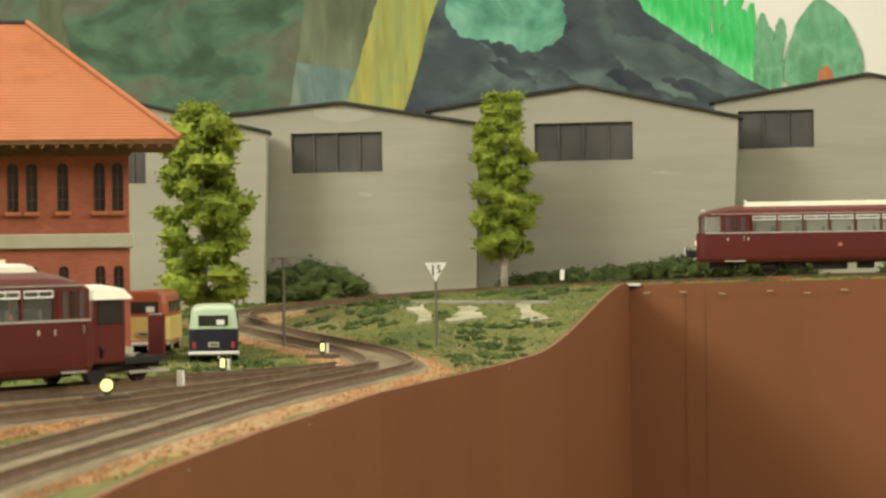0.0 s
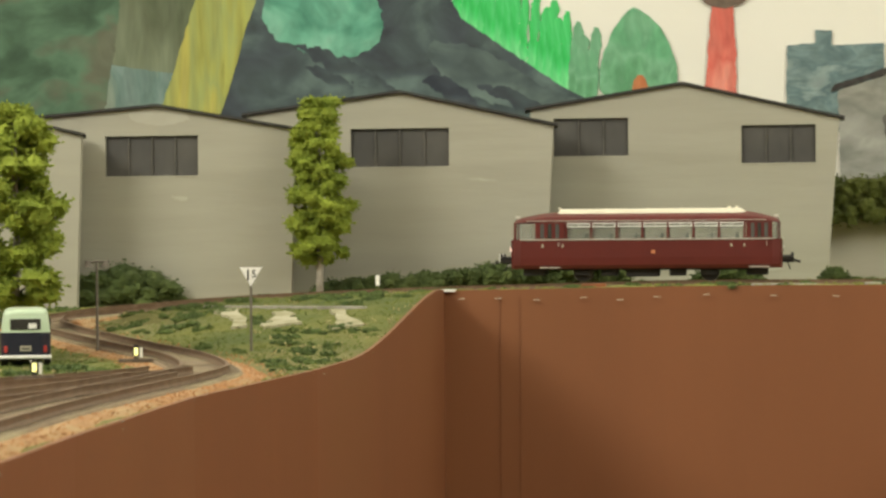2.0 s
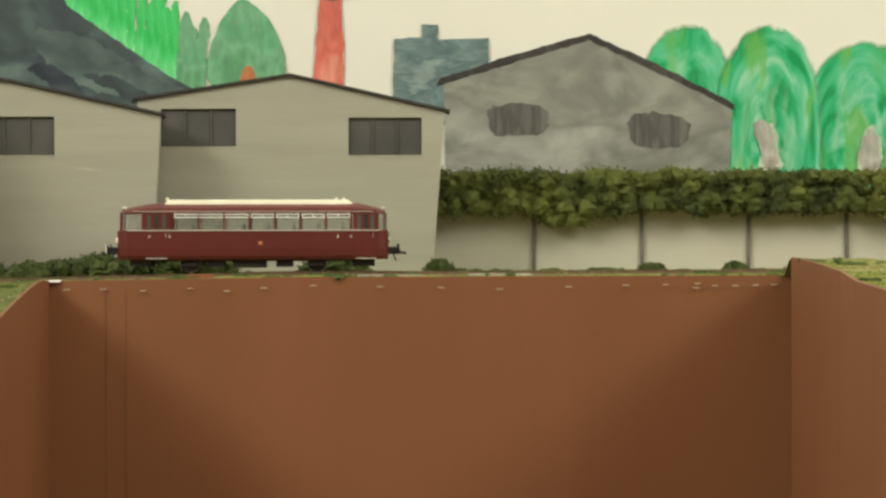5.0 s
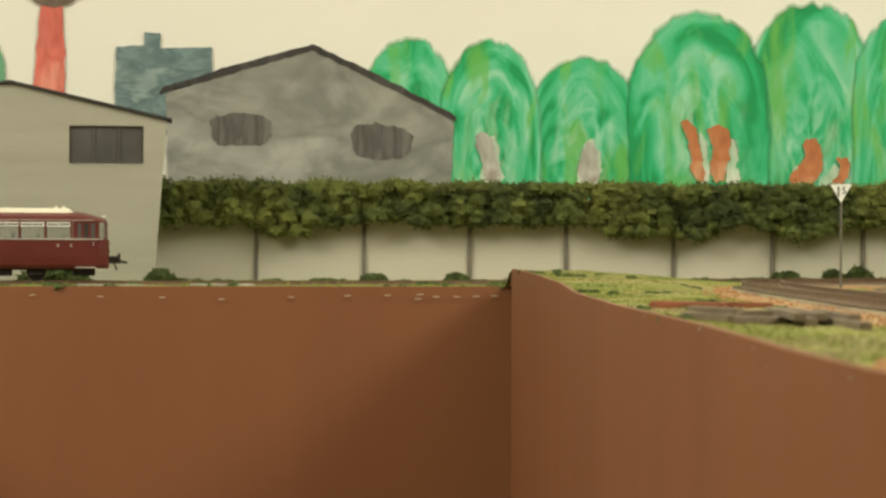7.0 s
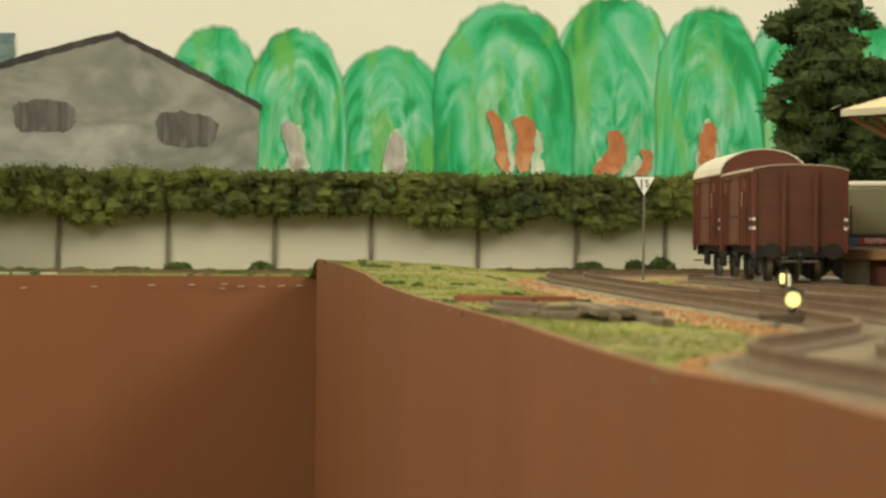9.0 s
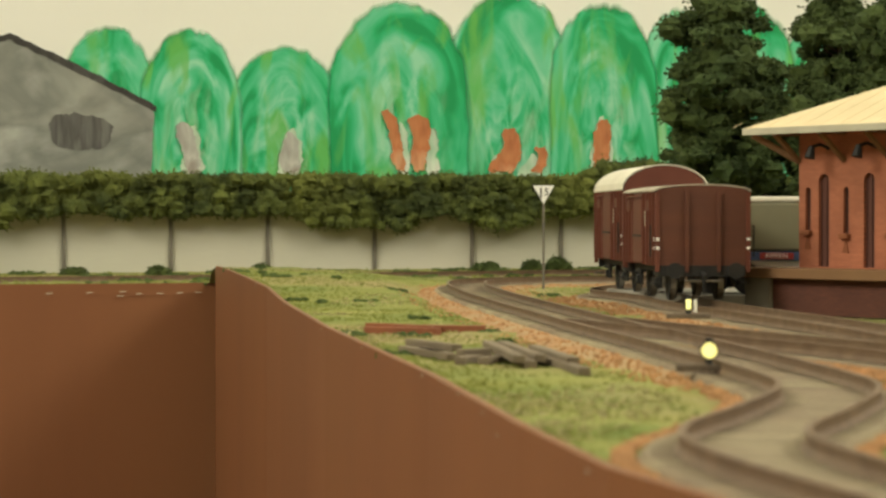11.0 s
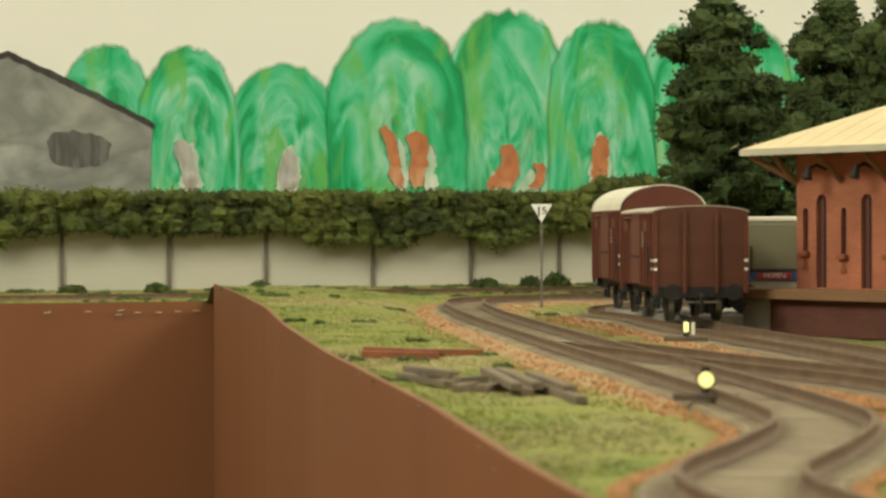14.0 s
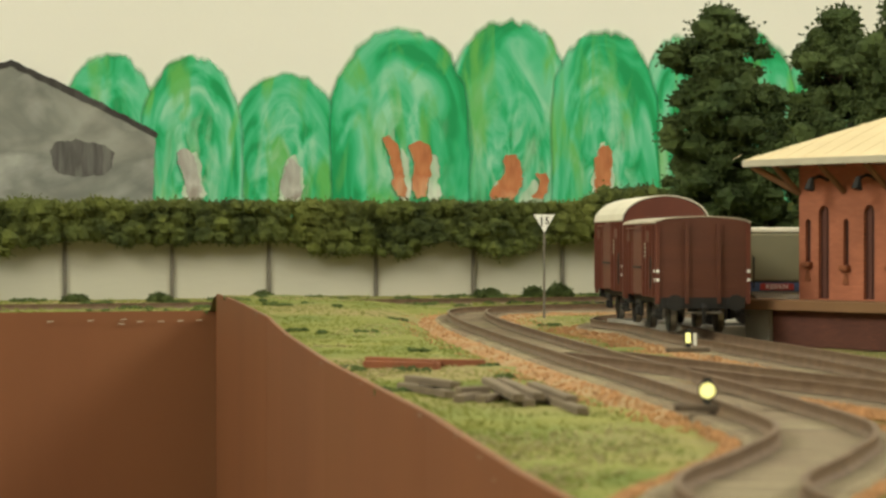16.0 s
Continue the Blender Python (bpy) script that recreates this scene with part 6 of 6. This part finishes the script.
tagged(part("white_marker_post", box(WP[0], WP[1], WP[2] + 0.002, 0.0022, 0.0014, 0.0058, bevel=0.0002), M["white"]), "short white marker post beside the track", "marker post")

YL = (-0.3145, 1.0559, -0.0403)
yl = thing("yard_lamp", Matrix.Translation(YL) @ Matrix.Rotation(math.radians(16), 4, "Z"), "grey yard lamp with a twin hooded head", "lamp")
HL = 0.0384
part("pole", rods(((0, 0, -0.002), (0, 0, HL), 0.0007, 8, 0.0005)), M["post"], yl)
part("crossarm", rods(((-0.0052, 0, HL), (0.0052, 0, HL), 0.0005, 6)), M["post"], yl)
for s in (-1, 1):
    part("lamp_hood", rods(((s * 0.0036, 0, HL - 0.0024), (s * 0.0036, 0, HL), 0.0023, 10, 0.0009)), M["post"], yl)

# ---- clutter on the grass ----
def beam(p, q, w, h, material, name, label):
    p, q = Vector(p), Vector(q)
    d = q - p
    bm = box(0, 0, 0, d.length, w, h, bevel=0.0002)
    ob = part(name, bm, material)
    ob.matrix_world = Matrix.Translation((p + q) / 2 + Vector((0, 0, h * 0.55))) @ d.to_track_quat("X", "Z").to_matrix().to_4x4()
    return tagged(ob, label, "timber", "stacked timbers")


RUSTY = [(0.1338, 0.6923, -0.0148), (0.1514, 0.6778, -0.0148), (0.1397, 0.7171, -0.0148), (0.1542, 0.6931, -0.0148), (0.1502, 0.7007, -0.0148), (0.1671, 0.6895, -0.0148)]
for a, b in zip(RUSTY[::2], RUSTY[1::2]):
    beam(a, b, 0.0030, 0.0020, M["rust"], "steel_beam", "rusty steel beam lying on the grass")
HEAP = [(0.1224, 0.5912, -0.0148), (0.1255, 0.5632, -0.0148), (0.1259, 0.5996, -0.0148), (0.1306, 0.5707, -0.0148), (0.1244, 0.5815, -0.0148), (0.1256, 0.555, -0.0148), (0.126, 0.5487, -0.0148), (0.1336, 0.5531, -0.0148), (0.1285, 0.5379, -0.0148), (0.1413, 0.5549, -0.0148), (0.1425, 0.5885, -0.0148), (0.1325, 0.5215, -0.0148), (0.1441, 0.5881, -0.0148), (0.1348, 0.521, -0.0148), (0.1453, 0.5853, -0.0148), (0.1377, 0.5239, -0.0148), (0.1456, 0.5713, -0.0148), (0.139, 0.4948, -0.0148), (0.1477, 0.5662, -0.0148), (0.1416, 0.5122, -0.0148), (0.1237, 0.539, -0.0148), (0.134, 0.5571, -0.0148)]
for i, (a, b) in enumerate(zip(HEAP[::2], HEAP[1::2])):
    up = Vector((0, 0, 0.0012 * (i % 2)))
    beam(Vector(a) + up, Vector(b) + up, 0.0026, 0.0017, M["oldwood"], "old_sleeper", "weathered grey sleeper in a loose heap")
SL = [(-0.1292, 1.355, -0.0175), (-0.0916, 1.355, -0.017), (-0.0283, 1.355, -0.0171), (0.0304, 1.355, -0.0166), (0.1192, 1.355, -0.0161)]
for i, (x, y, z) in enumerate(SL):
    if i in (2, 3):
        tagged(part("concrete_slab", box(x, y, z, 0.034, 0.010, 0.0022, bevel=0.0005), M["concrete"]), "flat grey concrete slab beside the track", "slab")
tagged(part("brick_stack", box(SL[0][0], SL[0][1], SL[0][2] + 0.0004, 0.013, 0.005, 0.0026, bevel=0.0004), M["rust"]), "small heap of rusty scrap beside the track", "scrap")



def ground_patch(pts, material, label, seed, lift=0.0012):
    """A thin irregular patch that lies on the ground."""
    rnd = random.Random(seed)
    bm = bmesh.new()
    ring = []
    for (a, b), (c, d) in zip(pts, pts[1:] + pts[:1]):
        for i in range(6):
            t = i / 6
            x, y = a + (c - a) * t + rnd.uniform(-1, 1) * 0.002, b + (d - b) * t + rnd.uniform(-1, 1) * 0.004
            ring.append((x, y))
    up = [bm.verts.new((x, y, ground_z(x, y) + lift)) for x, y in ring]
    dn = [bm.verts.new((x, y, ground_z(x, y) - 0.002)) for x, y in ring]
    bm.faces.new(up)
    for i in range(len(ring)):
        j = (i + 1) % len(ring)
        bm.faces.new((up[i], dn[i], dn[j], up[j]))
    bmesh.ops.triangulate(bm, faces=[f for f in bm.faces if len(f.verts) > 4])
    return tagged(part("sandy_patch", bm, material), label, "patch", "sandy patches")


for k, pts in enumerate(([(-0.3051, 1.231), (-0.2944, 1.2298), (-0.2711, 1.1454), (-0.2751, 1.1419), (-0.2896, 1.1863)], [(-0.2692, 1.1997), (-0.265, 1.2058), (-0.2454, 1.1529), (-0.2565, 1.1426), (-0.2616, 1.1394)], [(-0.2447, 1.2069), (-0.2348, 1.2061), (-0.2161, 1.1391), (-0.2265, 1.129), (-0.2282, 1.1579)])):
    ground_patch(pts, M["sand"], "pale sandy patch among the weeds", 50 + k)
KERB = [(-0.3154, 1.2465, -0.0261), (-0.226, 1.2107, -0.026)]
p, q = Vector(KERB[0]), Vector(KERB[1])
ob = part("foundation_kerb", box(0, 0, 0, (q - p).length, 0.0024, 0.0030, bevel=0.0004), M["concrete"])
ob.matrix_world = Matrix.Translation((p + q) / 2) @ Matrix.Rotation(math.atan2((q - p).y, (q - p).x), 4, "Z") @ Matrix.Rotation(-math.asin((q - p).z / (q - p).length), 4, "Y")
tagged(ob, "pale low foundation kerb in the grass", "kerb")

CLIPS = [(-0.1965, 1.3275, -0.0232), (-0.1773, 1.3275, -0.023), (-0.1567, 1.3275, -0.0239), (-0.1319, 1.3275, -0.0227), (-0.1127, 1.3275, -0.024), (-0.0936, 1.3275, -0.0225), (-0.0679, 1.3275, -0.0214), (-0.0331, 1.3275, -0.022), (-0.0012, 1.3275, -0.0224), (0.0295, 1.3275, -0.0233), (0.0655, 1.3275, -0.0222), (0.0953, 1.3275, -0.0214), (0.1162, 1.3275, -0.0211), (0.1321, 1.3275, -0.0229), (0.1333, 1.3275, -0.0206), (0.1419, 1.3275, -0.0218), (0.1528, 1.3275, -0.0218), (0.1631, 1.3275, -0.0215), (0.1728, 1.3275, -0.0212)]
for i, (x, y, z) in enumerate(CLIPS):
    ob = tagged(part("staple", box(0, 0, 0, 0.0034, 0.0007, 0.00045, bevel=0.0001), M["stoneband"]), "small pale staple in the fascia board", "staple", "staples")
    ob.matrix_world = pose(x, y, z, 0, (i * 37 % 11) - 6, 0)
CB = (-0.2047, 1.327, -0.0191)
tagged(part("corner_patch", box(CB[0], CB[1] + 0.004, CB[2] + 0.0002, 0.009, 0.009, 0.0012, bevel=0.0003), M["white"]), "chipped white corner of the board edge", "patch")

# ---- flock, tufts and stones ----


def scatter(name, count, where, material, size, label, seed, flakes=5, flat=0.6):
    rnd = random.Random(seed)
    bm = bmesh.new()
    n = 0
    tries = 0
    verts, faces = [], []
    while n < count and tries < count * 30:
        tries += 1
        x, y = where(rnd)
        if x is None:
            continue
        z = surface_z(x, y)
        n += 1
        s = size * rnd.uniform(0.5, 1.5)
        for _ in range(flakes):
            c = Vector((x + rnd.gauss(0, s), y + rnd.gauss(0, s), z + abs(rnd.gauss(0, s * flat)) + s * 0.2))
            e = Euler((rnd.uniform(0, 6.3), rnd.uniform(0, 6.3), rnd.uniform(0, 6.3))).to_matrix()
            k = len(verts)
            for v in ((1, 0, 0), (-0.4, 0.9, 0.1), (-0.5, -0.8, 0.15), (0.05, 0.1, 0.85)):
                verts.append(e @ Vector(v) * s * 0.9 + c)
            faces += [(k, k + 1, k + 3), (k + 1, k + 2, k + 3), (k + 2, k, k + 3), (k, k + 2, k + 1)]
    me = bpy.data.meshes.new(name)
    me.from_pydata(verts, [], faces)
    me.materials.append(material)
    bm.free()
    return tagged(new(name, me), label, "grass", kind="stuff")


def weeds(count, where, size, label, seed):
    """Low lumps of dark foam scattered over the ground."""
    rnd = random.Random(seed)
    blobs, n, tries = [], 0, 0
    while n < count and tries < count * 30:
        tries += 1
        x, y = where(rnd)
        if x is None:
            continue
        n += 1
        for _ in range(rnd.randint(2, 6)):
            r = size * rnd.uniform(0.45, 1.1)
            a, b = x + rnd.gauss(0, size * 1.3), y + rnd.gauss(0, size * 1.3)
            blobs.append(((a, b, surface_z(a, b) + r * 0.2), (r * 1.3, r * 1.2, r * 0.65)))
    ob = foam("weed_tufts", blobs, 0.0007, 40, M["weed"], seed)
    return tagged(ob, label, "grass", kind="stuff")


TRACKPTS = np.array([(v.x, v.y) for path, _ in BEDS for v in path])


def clear_of_track(x, y, d):
    return ((TRACKPTS[:, 0] - x) ** 2 + (TRACKPTS[:, 1] - y) ** 2).min() > d * d


def left_grass(rnd, d=0.026):
    y = rnd.uniform(0.45, 1.345)
    x = rnd.uniform(-0.52, lerp(LEFT, y) - 0.003)
    return (x, y) if clear_of_track(x, y, d) else (None, None)


def right_grass(rnd, d=0.026):
    y = 0.30 + 1.0 * rnd.random() ** 1.3
    x = lerp(RIGHT, y) + 0.004 + rnd.random() ** 1.5 * 0.25
    return (x, y) if clear_of_track(x, y, d) else (None, None)


def patchy(f, scale, limit, off):
    def g(rnd):
        x, y = f(rnd)
        if x is None or noise.noise((x * scale, y * scale, off)) < limit:
            return None, None
        return x, y
    return g


def back_grass(rnd):
    x, y = rnd.uniform(-0.45, 0.6), rnd.choice((rnd.uniform(1.332, 1.365), rnd.uniform(1.43, 1.56)))
    return (x, y) if clear_of_track(x, y, 0.02) else (None, None)


scatter("grass_flock", 15000, left_grass, M["tuftgreen"], 0.00045, "short green flock grass", 1, 3)
scatter("grass_flock", 22000, lambda r: right_grass(r, 0.021), M["tuft"], 0.00026, "short green flock grass", 2, 3)
scatter("grass_flock", 5200, back_grass, M["tuft"], 0.00055, "short green flock grass by the back track", 3, 3)
weeds(330, patchy(lambda r: left_grass(r, 0.03), 14, -0.08, 5), 0.0024, "dark green weed tufts", 4)
weeds(46, patchy(right_grass, 14, 0.05, 9), 0.0013, "dark green weed tufts", 5)
weeds(150, back_grass, 0.0021, "dark green weed tufts by the back track", 6)
scatter("straw_flock", 2500, patchy(right_grass, 12, 0.12, 2), M["straw"], 0.0004, "pale straw flock", 7, 3)
scatter("straw_flock", 400, patchy(left_grass, 12, 0.15, 2), M["straw"], 0.0008, "pale straw flock", 8, 3)


def bed_edge(rnd):
    path, w = BEDS[rnd.randrange(len(BEDS))]
    i = rnd.randrange(1, len(path) - 1)
    d = path[i + 1] - path[i - 1]
    s = Vector((d.y, -d.x, 0)).normalized()
    k = rnd.choice((-1, 1)) * rnd.uniform(0.0145, w * (0.58 + 0.42 * smooth(0.38, 0.62, path[i].y)))
    p = path[i] + d * rnd.random() + s * k
    if not (p.x < lerp(LEFT, p.y) - 0.002 or p.x > lerp(RIGHT, p.y) + 0.002 or p.y > BACK + 0.003):
        return None
    return p, abs(k) / w


def stones(count, seed):
    rnd = random.Random(seed)
    verts, faces = [], []
    n = 0
    for _ in range(count * 3):
        if n >= count:
            break
        r = bed_edge(rnd)
        if r is None:
            continue
        p, k = r
        z = max(surface_z(p.x, p.y), p.z + 0.0007 - max(0, (k - 0.62)) / 0.38 * 0.0047)
        n += 1
        s = rnd.uniform(0.0003, 0.00065)
        e = Euler((rnd.uniform(0, 6.3), rnd.uniform(0, 6.3), rnd.uniform(0, 6.3))).to_matrix()
        b = len(verts)
        for v in ((1, 0, 0), (-1, 0.1, 0), (0, 0.9, 0), (0.1, -0.9, 0), (0, 0, 0.8), (0, 0.1, -0.8)):
            verts.append(e @ Vector(v) * s + Vector((p.x, p.y, z + s * 0.3)))
        faces += [(b + i, b + j, b + k2) for i, j, k2 in ((0, 2, 4), (2, 1, 4), (1, 3, 4), (3, 0, 4), (2, 0, 5), (1, 2, 5), (3, 1, 5), (0, 3, 5))]
    me = bpy.data.meshes.new("ballast_stones")
    me.from_pydata(verts, [], faces)
    me.materials.append(M["stone"])
    return tagged(new("ballast_stones", me), "loose rust-brown ballast stones along the tracks", "ballast", kind="stuff")


stones(34000, 9)


def paint_chips(seed):
    """Pale chips along the top edges of the side boards."""
    rnd = random.Random(seed)
    bm = bmesh.new()
    for edge, off, s in ((RIGHT, 0.0012, -1), (LEFT, 0.0014, 1)):
        for _ in range(11):
            y = rnd.uniform(0.3, 1.25)
            x = lerp(edge, y)
            z = ground_z(x - 0.004 * s, y) + off - abs(rnd.gauss(0.0006, 0.0012))
            k = rnd.uniform(0.0002, 0.0005)
            boxed(bm, x + s * 0.00005, y, z, 0.0003, k * rnd.uniform(1.5, 5), k)
    return tagged(part("paint_chips", bm, M["chip"]), "small pale chips in the brown paint", "chips", kind="stuff")


paint_chips(31)
